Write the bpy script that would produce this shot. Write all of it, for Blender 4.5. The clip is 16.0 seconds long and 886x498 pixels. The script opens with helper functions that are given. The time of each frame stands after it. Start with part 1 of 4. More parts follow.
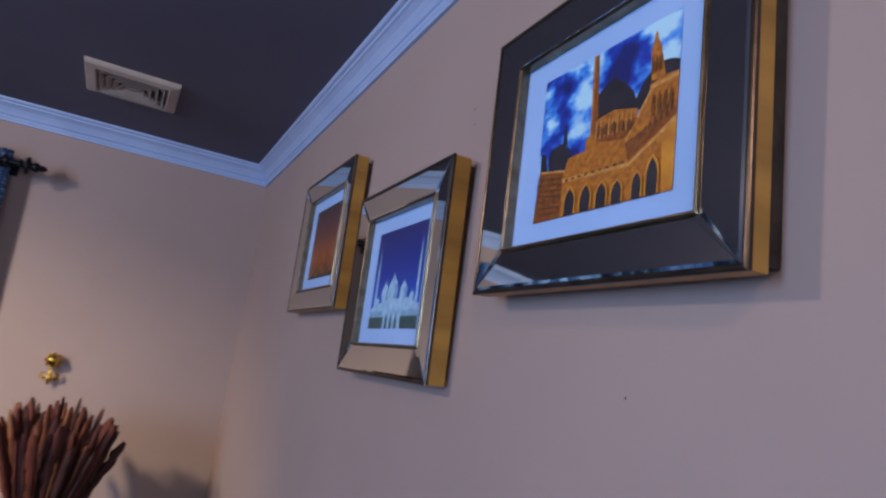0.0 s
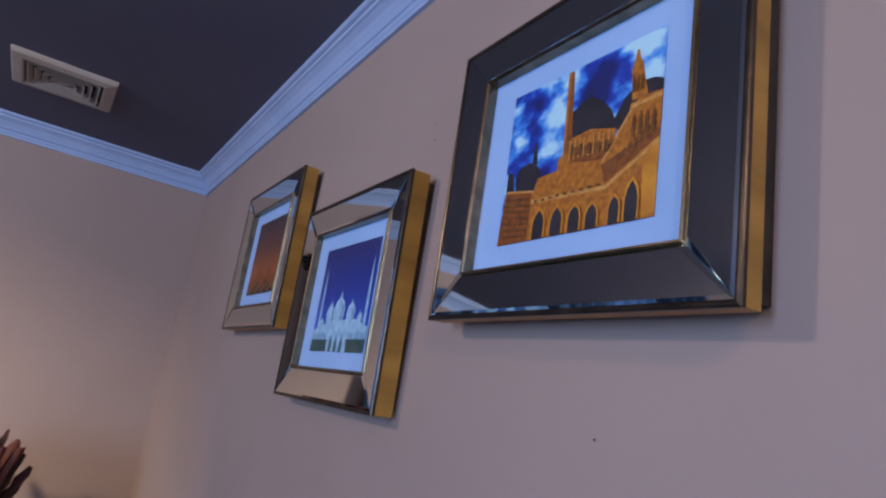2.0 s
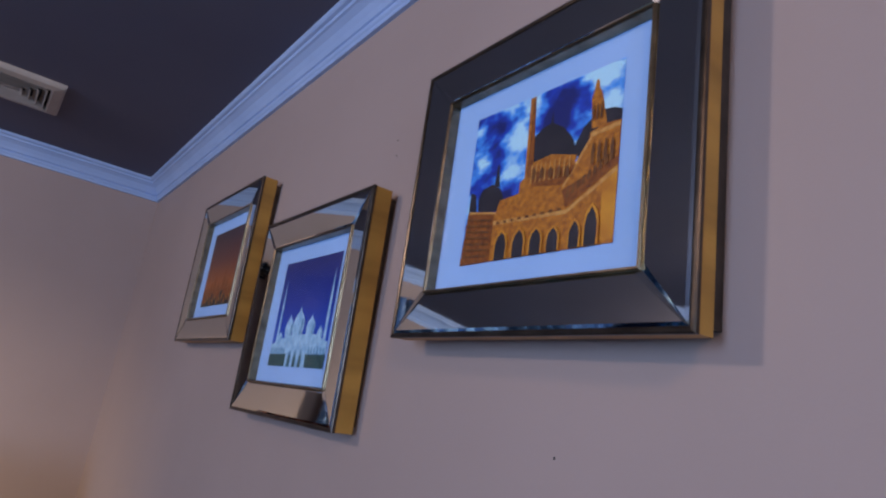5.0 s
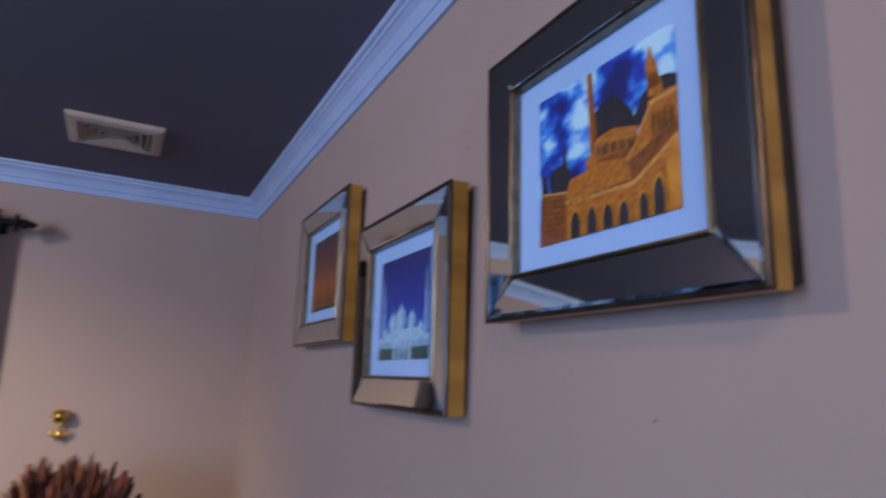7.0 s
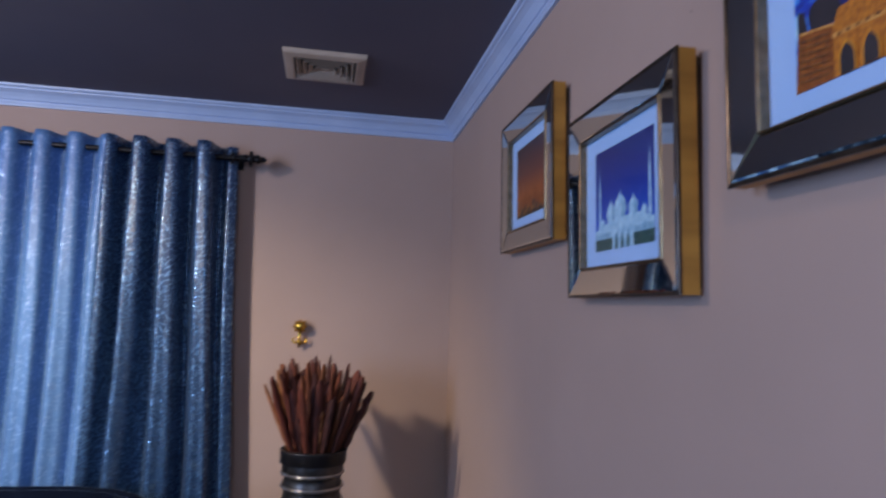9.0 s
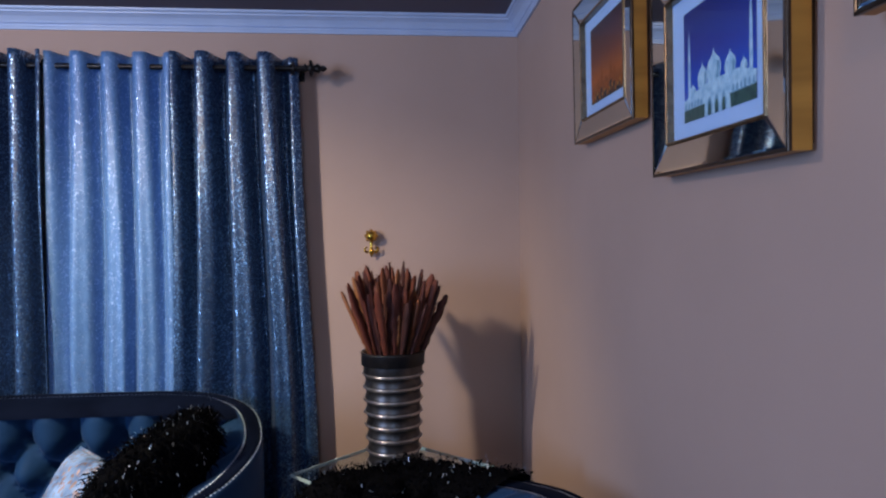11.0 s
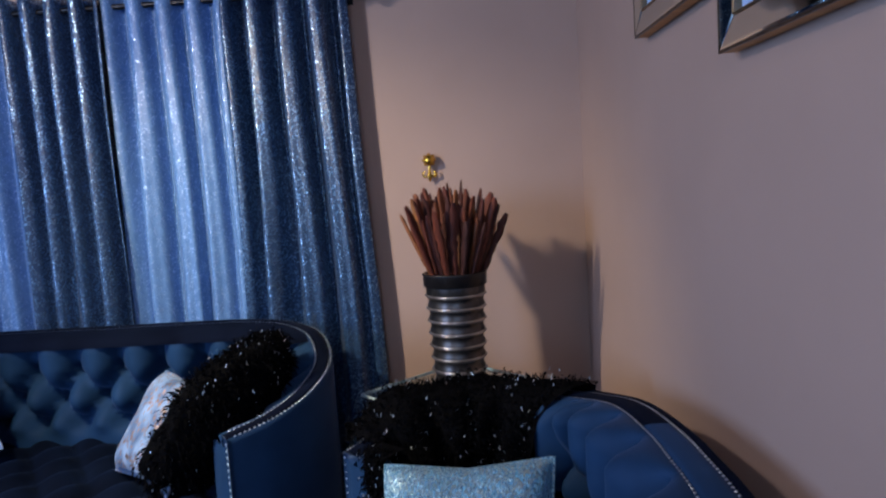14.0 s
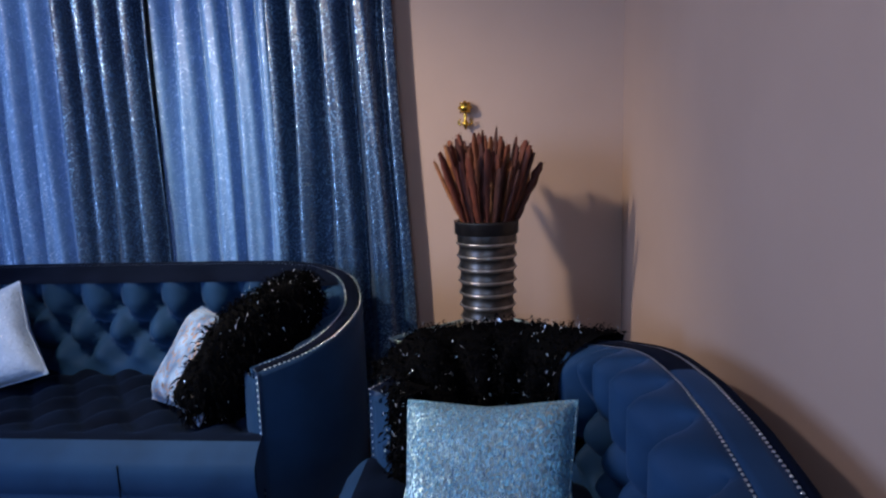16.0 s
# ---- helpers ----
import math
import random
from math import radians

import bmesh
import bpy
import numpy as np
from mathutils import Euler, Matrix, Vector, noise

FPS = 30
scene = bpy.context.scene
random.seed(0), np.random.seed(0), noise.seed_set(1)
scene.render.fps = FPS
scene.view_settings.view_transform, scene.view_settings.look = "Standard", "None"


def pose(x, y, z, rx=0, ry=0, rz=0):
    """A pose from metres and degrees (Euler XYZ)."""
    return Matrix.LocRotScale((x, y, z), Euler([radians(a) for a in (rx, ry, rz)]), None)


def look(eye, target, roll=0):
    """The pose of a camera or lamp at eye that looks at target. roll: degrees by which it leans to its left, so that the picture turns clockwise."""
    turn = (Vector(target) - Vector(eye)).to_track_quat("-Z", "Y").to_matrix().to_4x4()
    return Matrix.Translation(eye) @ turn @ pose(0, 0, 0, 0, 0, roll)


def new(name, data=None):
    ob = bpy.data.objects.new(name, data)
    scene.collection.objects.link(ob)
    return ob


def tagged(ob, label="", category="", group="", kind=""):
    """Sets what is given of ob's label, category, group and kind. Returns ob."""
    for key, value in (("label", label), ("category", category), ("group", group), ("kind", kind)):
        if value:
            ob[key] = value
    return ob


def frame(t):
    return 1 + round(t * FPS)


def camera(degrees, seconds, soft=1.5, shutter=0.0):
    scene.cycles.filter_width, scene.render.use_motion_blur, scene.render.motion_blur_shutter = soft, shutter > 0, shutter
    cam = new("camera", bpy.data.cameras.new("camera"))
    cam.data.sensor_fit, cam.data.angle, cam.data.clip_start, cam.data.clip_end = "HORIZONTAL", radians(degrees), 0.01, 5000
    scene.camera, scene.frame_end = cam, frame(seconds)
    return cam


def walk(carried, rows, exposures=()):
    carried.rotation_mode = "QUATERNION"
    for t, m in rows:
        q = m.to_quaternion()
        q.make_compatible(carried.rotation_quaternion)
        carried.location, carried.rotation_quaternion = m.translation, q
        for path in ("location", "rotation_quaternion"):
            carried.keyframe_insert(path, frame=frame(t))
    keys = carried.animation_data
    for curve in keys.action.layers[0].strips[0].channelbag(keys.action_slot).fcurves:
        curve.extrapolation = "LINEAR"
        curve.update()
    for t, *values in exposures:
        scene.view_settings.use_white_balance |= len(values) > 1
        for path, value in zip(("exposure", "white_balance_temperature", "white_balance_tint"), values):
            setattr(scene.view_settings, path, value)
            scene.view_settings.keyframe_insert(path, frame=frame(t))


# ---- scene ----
cam = camera(70.0, 16.0, soft=2.2, shutter=0.8)
PATH = [
    (0, (-0.519, -3.128, 1.669), (0.34, -1.375, 2.104), 7.5),
    (0.5, (-0.512, -3.101, 1.676), (0.403, -1.39, 2.162), 8.9),
    (1, (-0.51, -3.082, 1.681), (0.434, -1.395, 2.193), 9.4),
    (1.5, (-0.506, -3.068, 1.684), (0.462, -1.397, 2.203), 9.0),
    (2, (-0.505, -3.058, 1.683), (0.492, -1.404, 2.204), 8.7),
    (2.5, (-0.509, -3.053, 1.681), (0.514, -1.418, 2.212), 9.1),
    (3, (-0.515, -3.052, 1.681), (0.519, -1.431, 2.23), 9.7),
    (3.5, (-0.521, -3.054, 1.682), (0.519, -1.44, 2.239), 9.9),
    (4, (-0.524, -3.056, 1.683), (0.544, -1.464, 2.252), 9.8),
    (6.5, (-0.524, -3.099, 1.716), (0.529, -1.486, 2.252), 3.6),
    (7, (-0.535, -3.113, 1.706), (0.335, -1.373, 2.166), 1.8),
    (7.5, (-0.542, -3.105, 1.687), (0.221, -1.304, 2.105), 1.7),
    (8, (-0.556, -3.094, 1.67), (0.087, -1.234, 2.028), 2.5),
    (8.5, (-0.576, -3.079, 1.64), (-0.072, -1.168, 1.946), 3.0),
    (9, (-0.595, -3.076, 1.616), (-0.243, -1.122, 1.853), 1.7),
    (9.5, (-0.599, -3.052, 1.601), (-0.343, -1.074, 1.756), 0.5),
    (10, (-0.614, -3.038, 1.582), (-0.403, -1.05, 1.649), -0.3),
    (12.5, (-0.609, -2.993, 1.495), (-0.558, -0.995, 1.426), -1.5),
    (13, (-0.584, -2.988, 1.482), (-0.592, -0.992, 1.363), -2.7),
    (13.5, (-0.58, -2.987, 1.46), (-0.619, -0.993, 1.31), -3.3),
    (14, (-0.57, -2.982, 1.446), (-0.639, -0.991, 1.261), -3.5),
    (14.5, (-0.566, -2.979, 1.436), (-0.653, -0.994, 1.213), -3.4),
    (15, (-0.554, -2.971, 1.418), (-0.65, -0.989, 1.171), -3.0),
    (15.5, (-0.56, -2.972, 1.4), (-0.698, -0.996, 1.126), -2.3),
    (16, (-0.56, -2.976, 1.387), (-0.743, -1.007, 1.087), -1.8),
]
walk(cam, [(t, look(eye, target, roll)) for t, eye, target, roll in PATH], exposures=[(0, 0.08), (2.5, 0.05), (6.3, -0.02), (8.5, 0.0), (12.3, 0.04), (16, 0.13)])

# ---- world and lamps ----
world = bpy.data.worlds.new("world")
scene.world = world
world.use_nodes = True
world.node_tree.nodes["Background"].inputs[0].default_value = (0.35, 0.45, 0.7, 1)
world.node_tree.nodes["Background"].inputs[1].default_value = 0.05


def area_lamp(name, m, size_x, size_y, watts, colour):
    data = bpy.data.lights.new(name, "AREA")
    data.shape, data.size, data.size_y, data.energy, data.color = "RECTANGLE", size_x, size_y, watts, colour
    ob = new(name, data)
    ob.matrix_world = m
    return ob


def point_lamp(name, place, radius, watts, colour):
    data = bpy.data.lights.new(name, "POINT")
    data.shadow_soft_size, data.energy, data.color = radius, watts, colour
    ob = new(name, data)
    ob.location = place
    return ob


def spot_lamp(name, m, radius, watts, colour, degrees, blend):
    data = bpy.data.lights.new(name, "SPOT")
    data.shadow_soft_size, data.energy, data.color, data.spot_size, data.spot_blend = radius, watts, colour, radians(degrees), blend
    ob = new(name, data)
    ob.matrix_world = m
    return ob


# an unseen warm lamp under the ceiling, an added spot that brightens the corner, a second lamp behind, and two added
# cool area fills at the walls behind the camera, which have no openings
LAMP = (-2.45, -1.75, 2.49)
# added spot at the lamp's place, only to brighten the corner
spot_lamp("corner_fill_spot", look(LAMP, (-1.08, -0.05, 0.50)), 0.07, 210, (1.0, 0.83, 0.58), 78, 1.0)
point_lamp("ceiling_lamp", LAMP, 0.08, 50, (1.0, 0.85, 0.78))
point_lamp("second_ceiling_lamp", (-1.1, -4.0, 2.49), 0.09, 20, (1.0, 0.72, 0.52))
# cool area fills added out of view; no windows are built there
area_lamp("cool_fill", look((-0.8, -5.12, 1.75), (-0.9, 0, 1.2)), 1.2, 1.3, 20, (0.33, 0.57, 1.0))
area_lamp("cool_side_fill", look((-4.32, -3.6, 1.75), (0, -2.0, 1.6)), 1.4, 1.4, 150, (0.38, 0.57, 1.0))


# ---- materials ----
def material(name):
    m = bpy.data.materials.new(name)
    m.use_nodes = True
    return m, m.node_tree.nodes, m.node_tree.links, m.node_tree.nodes["Principled BSDF"]


def noise_node(nodes, links, scale, detail=4.0, coords="Object", stretch=None):
    tc = nodes.new("ShaderNodeTexCoord")
    n = nodes.new("ShaderNodeTexNoise")
    n.inputs["Scale"].default_value, n.inputs["Detail"].default_value = scale, detail
    if stretch:
        mp = nodes.new("ShaderNodeMapping")
        mp.inputs["Scale"].default_value = stretch
        links.new(tc.outputs[coords], mp.inputs[0])
        links.new(mp.outputs[0], n.inputs[0])
    else:
        links.new(tc.outputs[coords], n.inputs[0])
    return n


def ramp_node(nodes, links, source, stops):
    r = nodes.new("ShaderNodeValToRGB")
    while len(r.color_ramp.elements) < len(stops):
        r.color_ramp.elements.new(0.5)
    for e, (p, c) in zip(r.color_ramp.elements, stops):
        e.position, e.color = p, (*c, 1)
    links.new(source, r.inputs[0])
    return r


def bump_to(nodes, links, source, bsdf, strength, distance=0.002):
    b = nodes.new("ShaderNodeBump")
    b.inputs["Strength"].default_value, b.inputs["Distance"].default_value = strength, distance
    links.new(source, b.inputs["Height"])
    links.new(b.outputs[0], bsdf.inputs["Normal"])


def surface(name, low, high, rough=0.5, metal=0.0, scale=8.0, fine=120.0, bump=0.15, sheen=0.0, spec=0.5, stretch=None):
    """A two-scale mottled surface between two near colours."""
    m, nodes, links, bsdf = material(name)
    big = noise_node(nodes, links, scale, 5, stretch=stretch)
    r = ramp_node(nodes, links, big.outputs[0], [(0.32, low), (0.68, high)])
    links.new(r.outputs[0], bsdf.inputs["Base Color"])
    bsdf.inputs["Roughness"].default_value, bsdf.inputs["Metallic"].default_value = rough, metal
    bsdf.inputs["Specular IOR Level"].default_value = spec
    if sheen:
        bsdf.inputs["Sheen Weight"].default_value = sheen
        bsdf.inputs["Sheen Roughness"].default_value = 0.35
        bsdf.inputs["Sheen Tint"].default_value = (0.32, 0.52, 1.0, 1)
    if bump:
        f = noise_node(nodes, links, fine, 3)
        bump_to(nodes, links, f.outputs[0], bsdf, bump)
    return m


def glitter(name, low, high, flake, amount, rough, spread=0.55, cells=110, slant=0.55, satin=0.7, weave=40, streak=0.6):
    """Woven cloth with metallic thread: flakes of a bright metal scattered over dull cloth, denser in places."""
    m, nodes, links, bsdf = material(name)
    tc = nodes.new("ShaderNodeTexCoord")
    mp = nodes.new("ShaderNodeMapping")
    mp.inputs["Scale"].default_value = (1, 1, streak)
    links.new(tc.outputs["Object"], mp.inputs[0])
    vor = nodes.new("ShaderNodeTexVoronoi")
    vor.inputs["Scale"].default_value = cells
    links.new(mp.outputs[0], vor.inputs[0])
    big = noise_node(nodes, links, 7, 3)
    sep = nodes.new("ShaderNodeSeparateColor")
    links.new(vor.outputs["Color"], sep.inputs[0])
    add = nodes.new("ShaderNodeMath")
    add.operation = "MULTIPLY_ADD"
    add.inputs[1].default_value, add.inputs[2].default_value = spread, 0.0
    links.new(big.outputs[0], add.inputs[0])
    summed = nodes.new("ShaderNodeMath")
    summed.operation = "ADD"
    links.new(sep.outputs[0], summed.inputs[0])
    links.new(add.outputs[0], summed.inputs[1])
    mask = ramp_node(nodes, links, summed.outputs[0], [(amount, (0, 0, 0)), (amount + 0.08, (1, 1, 1))])
    cloth = noise_node(nodes, links, weave, 4, stretch=(1, 1, streak))
    r = ramp_node(nodes, links, cloth.outputs[0], [(0.3, low), (0.7, high)])
    mix = nodes.new("ShaderNodeMix")
    mix.data_type = "RGBA"
    links.new(mask.outputs[0], mix.inputs["Factor"])
    links.new(r.outputs[0], mix.inputs["A"])
    mix.inputs["B"].default_value = (*flake, 1)
    links.new(mix.outputs["Result"], bsdf.inputs["Base Color"])
    links.new(mask.outputs[0], bsdf.inputs["Metallic"])
    rr = ramp_node(nodes, links, mask.outputs[0], [(0.0, (satin,) * 3), (1.0, (rough,) * 3)])
    links.new(rr.outputs[0], bsdf.inputs["Roughness"])
    bsdf.inputs["Sheen Weight"].default_value = 0.08
    # each flake lies at its own slight slant
    geo = nodes.new("ShaderNodeNewGeometry")
    tilt = nodes.new("ShaderNodeVectorMath")
    tilt.operation = "MULTIPLY_ADD"
    tilt.inputs[1].default_value = (2 * slant,) * 3
    tilt.inputs[2].default_value = (-slant,) * 3
    links.new(vor.outputs["Color"], tilt.inputs[0])
    total = nodes.new("ShaderNodeVectorMath")
    links.new(geo.outputs["Normal"], total.inputs[0])
    links.new(tilt.outputs[0], total.inputs[1])
    unit = nodes.new("ShaderNodeVectorMath")
    unit.operation = "NORMALIZE"
    links.new(total.outputs[0], unit.inputs[0])
    fine = noise_node(nodes, links, weave * 6, 3)
    bump = nodes.new("ShaderNodeBump")
    bump.inputs["Strength"].default_value, bump.inputs["Distance"].default_value = 0.15, 0.002
    links.new(fine.outputs[0], bump.inputs["Height"])
    links.new(unit.outputs[0], bump.inputs["Normal"])
    links.new(bump.outputs[0], bsdf.inputs["Normal"])
    return m


WALL = surface("peach_wall_paint", (0.392, 0.280, 0.236), (0.438, 0.315, 0.268), 0.62, scale=1.3, fine=260, bump=0.06, spec=0.35)
# for walls out of view; teal-grey added to tint reflections in the mirror strips
WALLCOOL = surface("teal_grey_reflected_wall", (0.17, 0.235, 0.265), (0.20, 0.27, 0.30), 0.62, scale=1.3, fine=260, bump=0.06, spec=0.35)
CEIL = surface("ceiling_paint", (0.125, 0.115, 0.15), (0.15, 0.138, 0.175), 0.8, scale=1.1, fine=200, bump=0.05, spec=0.2)
CORNICE = surface("cornice_paint", (0.36, 0.47, 0.70), (0.42, 0.53, 0.76), 0.42, scale=6, fine=90, bump=0.05)
FLOOR = surface("brown_floor_tile", (0.07, 0.045, 0.035), (0.11, 0.07, 0.055), 0.35, scale=3)
VENT = surface("cream_vent_plastic", (0.42, 0.33, 0.26), (0.5, 0.4, 0.32), 0.45, scale=12)
VENTDARK = surface("hollow_shade_black", (0.01, 0.01, 0.012), (0.02, 0.02, 0.022), 0.9)
GOLD = surface("gold_frame_side", (0.36, 0.165, 0.028), (0.60, 0.29, 0.052), 0.42, 0.35, scale=18, fine=160, bump=0.1, stretch=(1, 1, 0.12))
BEAD = surface("champagne_bead", (0.16, 0.115, 0.07), (0.30, 0.22, 0.14), 0.32, 1.0, scale=30)
DARKBEAD = surface("bronze_bead", (0.05, 0.035, 0.025), (0.1, 0.07, 0.05), 0.3, 0.8, scale=30)
MIRROR = surface("smoked_mirror", (0.70, 0.70, 0.63), (0.76, 0.76, 0.69), 0.035, 1.0, scale=3, bump=0)
MAT = surface("pale_mat_board", (0.37, 0.56, 0.86), (0.43, 0.61, 0.91), 0.7, scale=5, fine=300, bump=0.04)
CURTAIN_DARK = glitter("slate_blue_foil_cloth", (0.009, 0.033, 0.092), (0.018, 0.055, 0.138), (0.32, 0.50, 0.70), 0.945, 0.28, 0.31, 250, 0.13, 0.36)
CURTAIN_PALE = glitter("pale_blue_foil_cloth", (0.070, 0.172, 0.39), (0.110, 0.240, 0.49), (0.40, 0.54, 0.80), 0.93, 0.45, 0.10, 260, 0.12, 0.45)
BLACKMETAL = surface("black_rod_metal", (0.006, 0.006, 0.008), (0.014, 0.013, 0.015), 0.35, 0.6)
VELVET = surface("navy_velvet", (0.0054, 0.029, 0.080), (0.0095, 0.044, 0.118), 0.75, scale=5, fine=420, bump=0.12, sheen=0.13, spec=0.2)
# near-black copy of the navy velvet, shade put into its colour; seams use it
VELVETSHADED = surface("shaded_navy_velvet", (0.0016, 0.0032, 0.010), (0.0035, 0.0065, 0.018), 0.85, scale=6, fine=420, bump=0.12, sheen=0.02, spec=0.04)
# darker copy of the velvet for seat tops, with their shade in the colour
SEATSHADED = surface("shaded_seat_velvet", (0.0010, 0.0030, 0.010), (0.0026, 0.007, 0.021), 0.8, scale=5, fine=420, bump=0.12, sheen=0.06, spec=0.06)
NAIL = surface("polished_nailhead", (0.40, 0.48, 0.60), (0.56, 0.66, 0.80), 0.3, 1.0, scale=60, bump=0)
SHAG = surface("black_shag_yarn", (0.0007, 0.0008, 0.0012), (0.0025, 0.0027, 0.004), 0.8, scale=60, bump=0.2, spec=0.04)
SEQUIN = surface("clear_sequin", (0.66, 0.78, 0.92), (0.85, 0.92, 1.0), 0.25, 0.3, scale=60, bump=0)
SEQUIN_CLOTH = glitter("silver_blue_sequin_cloth", (0.010, 0.058, 0.15), (0.16, 0.46, 0.65), (0.72, 0.98, 1.0), 0.72, 0.36, 0.36, 480, 0.55, 0.45, 190, 0.36)
SILVER_CLOTH = glitter("silver_grey_sequin_cloth", (0.24, 0.34, 0.52), (0.42, 0.54, 0.74), (0.6, 0.7, 0.85), 0.95, 0.5, 0.06, 230, 0.2, 0.7, 6)
PATCH_CLOTH = glitter("patchy_silver_sequin_cloth", (0.03, 0.08, 0.20), (0.34, 0.50, 0.76), (0.42, 0.31, 0.29), 0.955, 0.5, 0.42, 120, 0.28, 0.6, 13)
VASE = surface("gunmetal_glaze", (0.045, 0.042, 0.044), (0.12, 0.112, 0.112), 0.36, 0.9, scale=22, fine=80, bump=0.15)
VASERIDGE = surface("brushed_pewter", (0.30, 0.28, 0.28), (0.48, 0.45, 0.44), 0.3, 0.9, scale=30, bump=0.1)
VASERIM = surface("black_vase_rim", (0.006, 0.006, 0.008), (0.016, 0.014, 0.016), 0.4, 0.2, scale=20)
BRASS = surface("polished_brass", (0.55, 0.32, 0.05), (0.75, 0.46, 0.09), 0.22, 1.0, scale=40, bump=0.03)
TABLELEG = surface("dark_table_metal", (0.015, 0.014, 0.015), (0.03, 0.028, 0.03), 0.35, 0.7)


def stem_material():
    m, nodes, links, bsdf = material("dried_reed")
    info = nodes.new("ShaderNodeObjectInfo")
    r = ramp_node(nodes, links, info.outputs["Random"], [(0.0, (0.035, 0.006, 0.004)), (0.45, (0.105, 0.018, 0.009)), (0.8, (0.18, 0.042, 0.017)), (1.0, (0.30, 0.115, 0.035))])
    n = noise_node(nodes, links, 60, 4, stretch=(1, 1, 0.15))
    mix = nodes.new("ShaderNodeMix")
    mix.data_type, mix.blend_type = "RGBA", "MULTIPLY"
    mix.inputs["Factor"].default_value = 0.7
    v = ramp_node(nodes, links, n.outputs[0], [(0.3, (0.35, 0.35, 0.35)), (0.7, (1.2, 1.15, 1.1))])
    links.new(r.outputs[0], mix.inputs["A"])
    links.new(v.outputs[0], mix.inputs["B"])
    links.new(mix.outputs["Result"], bsdf.inputs["Base Color"])
    bsdf.inputs["Roughness"].default_value = 0.7
    bump_to(nodes, links, n.outputs[0], bsdf, 0.5)
    return m


REED = stem_material()


def glass_material(name, tint, gloss):
    m, nodes, links, bsdf = material(name)
    out = nodes["Material Output"]
    clear, shine, mix = nodes.new("ShaderNodeBsdfTransparent"), nodes.new("ShaderNodeBsdfGlossy"), nodes.new("ShaderNodeMixShader")
    clear.inputs[0].default_value = (*tint, 1)
    shine.inputs["Roughness"].default_value = 0.02
    mix.inputs[0].default_value = gloss
    links.new(clear.outputs[0], mix.inputs[1])
    links.new(shine.outputs[0], mix.inputs[2])
    links.new(mix.outputs[0], out.inputs[0])
    return m


PANE = glass_material("picture_glass", (0.98, 0.99, 1.0), 0.03)
TABLEGLASS = glass_material("table_glass", (0.86, 0.93, 0.95), 0.14)
GLASSEDGE = surface("glass_edge", (0.34, 0.48, 0.55), (0.46, 0.60, 0.66), 0.12, 0.0, scale=9, bump=0)


# ---- mesh helpers ----
def part(name, bm, mat, parent=None, label="", smooth=False):
    me = bpy.data.meshes.new(name)
    bmesh.ops.recalc_face_normals(bm, faces=bm.faces)
    bm.to_mesh(me)
    bm.free()
    for p in me.polygons:
        p.use_smooth = smooth
    for one in mat if isinstance(mat, (list, tuple)) else (mat,):
        me.materials.append(one)
    ob = new(name, me)
    ob.parent = parent
    if label:
        ob["label"] = label
    return ob


def raw(name, verts, faces, mat, parent=None, label="", smooth=True):
    me = bpy.data.meshes.new(name)
    me.from_pydata(verts, [], faces)
    me.update()
    for p in me.polygons:
        p.use_smooth = smooth
    me.materials.append(mat)
    ob = new(name, me)
    ob.parent = parent
    if label:
        ob["label"] = label
    return ob


def thing(name, m, label, category, group="", kind=""):
    ob = new(name)
    ob.matrix_world = m
    ob.empty_display_size = 0.05
    return tagged(ob, label, category, group, kind)


def add_box(bm, x0, y0, z0, x1, y1, z1, bevel=0.0, index=0):
    made = bmesh.ops.create_cube(bm, size=1)["verts"]
    for v in made:
        v.co = Vector(((x0 + x1) / 2 + v.co.x * (x1 - x0), (y0 + y1) / 2 + v.co.y * (y1 - y0), (z0 + z1) / 2 + v.co.z * (z1 - z0)))
    faces = {f for v in made for f in v.link_faces}
    for f in faces:
        f.material_index = index
    if bevel:
        bmesh.ops.bevel(bm, geom=list({e for f in faces for e in f.edges}), offset=bevel, segments=2, affect="EDGES", profile=0.5)
    return bm


def box(x0, y0, z0, x1, y1, z1, bevel=0.0):
    return add_box(bmesh.new(), x0, y0, z0, x1, y1, z1, bevel)


def lathe(profile, steps=32, close=False):
    """A turned body about z from (radius, height) pairs."""
    verts, faces, n = [], [], len(profile)
    for i in range(steps):
        a = 2 * math.pi * i / steps
        verts += [(r * math.cos(a), r * math.sin(a), z) for r, z in profile]
    for i in range(steps):
        j = (i + 1) % steps
        faces += [(i * n + k, j * n + k, j * n + k + 1, i * n + k + 1) for k in range(n - 1)]
    bm = bmesh.new()
    vs = [bm.verts.new(v) for v in verts]
    for f in faces:
        bm.faces.new([vs[k] for k in f])
    bmesh.ops.remove_doubles(bm, verts=bm.verts, dist=1e-5)
    return bm


def sweep_rect(profile, x0, y0, x1, y1, bm=None):
    """A mitred ring round a rectangle: profile of (inset, height) pairs, closed."""
    bm = bm or bmesh.new()
    rings = []
    for i, h in profile:
        rings.append([bm.verts.new(p) for p in ((x0 + i, y0 + i, h), (x1 - i, y0 + i, h), (x1 - i, y1 - i, h), (x0 + i, y1 - i, h))])
    n = len(rings)
    for a in range(n):
        for c in range(4):
            d = (c + 1) % 4
            bm.faces.new((rings[a][c], rings[a][d], rings[(a + 1) % n][d], rings[(a + 1) % n][c]))
    return bm


# ---- the room ----
H, RX, RY = 2.625, -4.4, -5.2
tagged(part("wall_north", box(RX - 0.15, 0, 0, 0.15, 0.15, H), WALL), "peach-painted plaster wall behind the curtains", "wall", kind="structure")
SKEW = -0.008


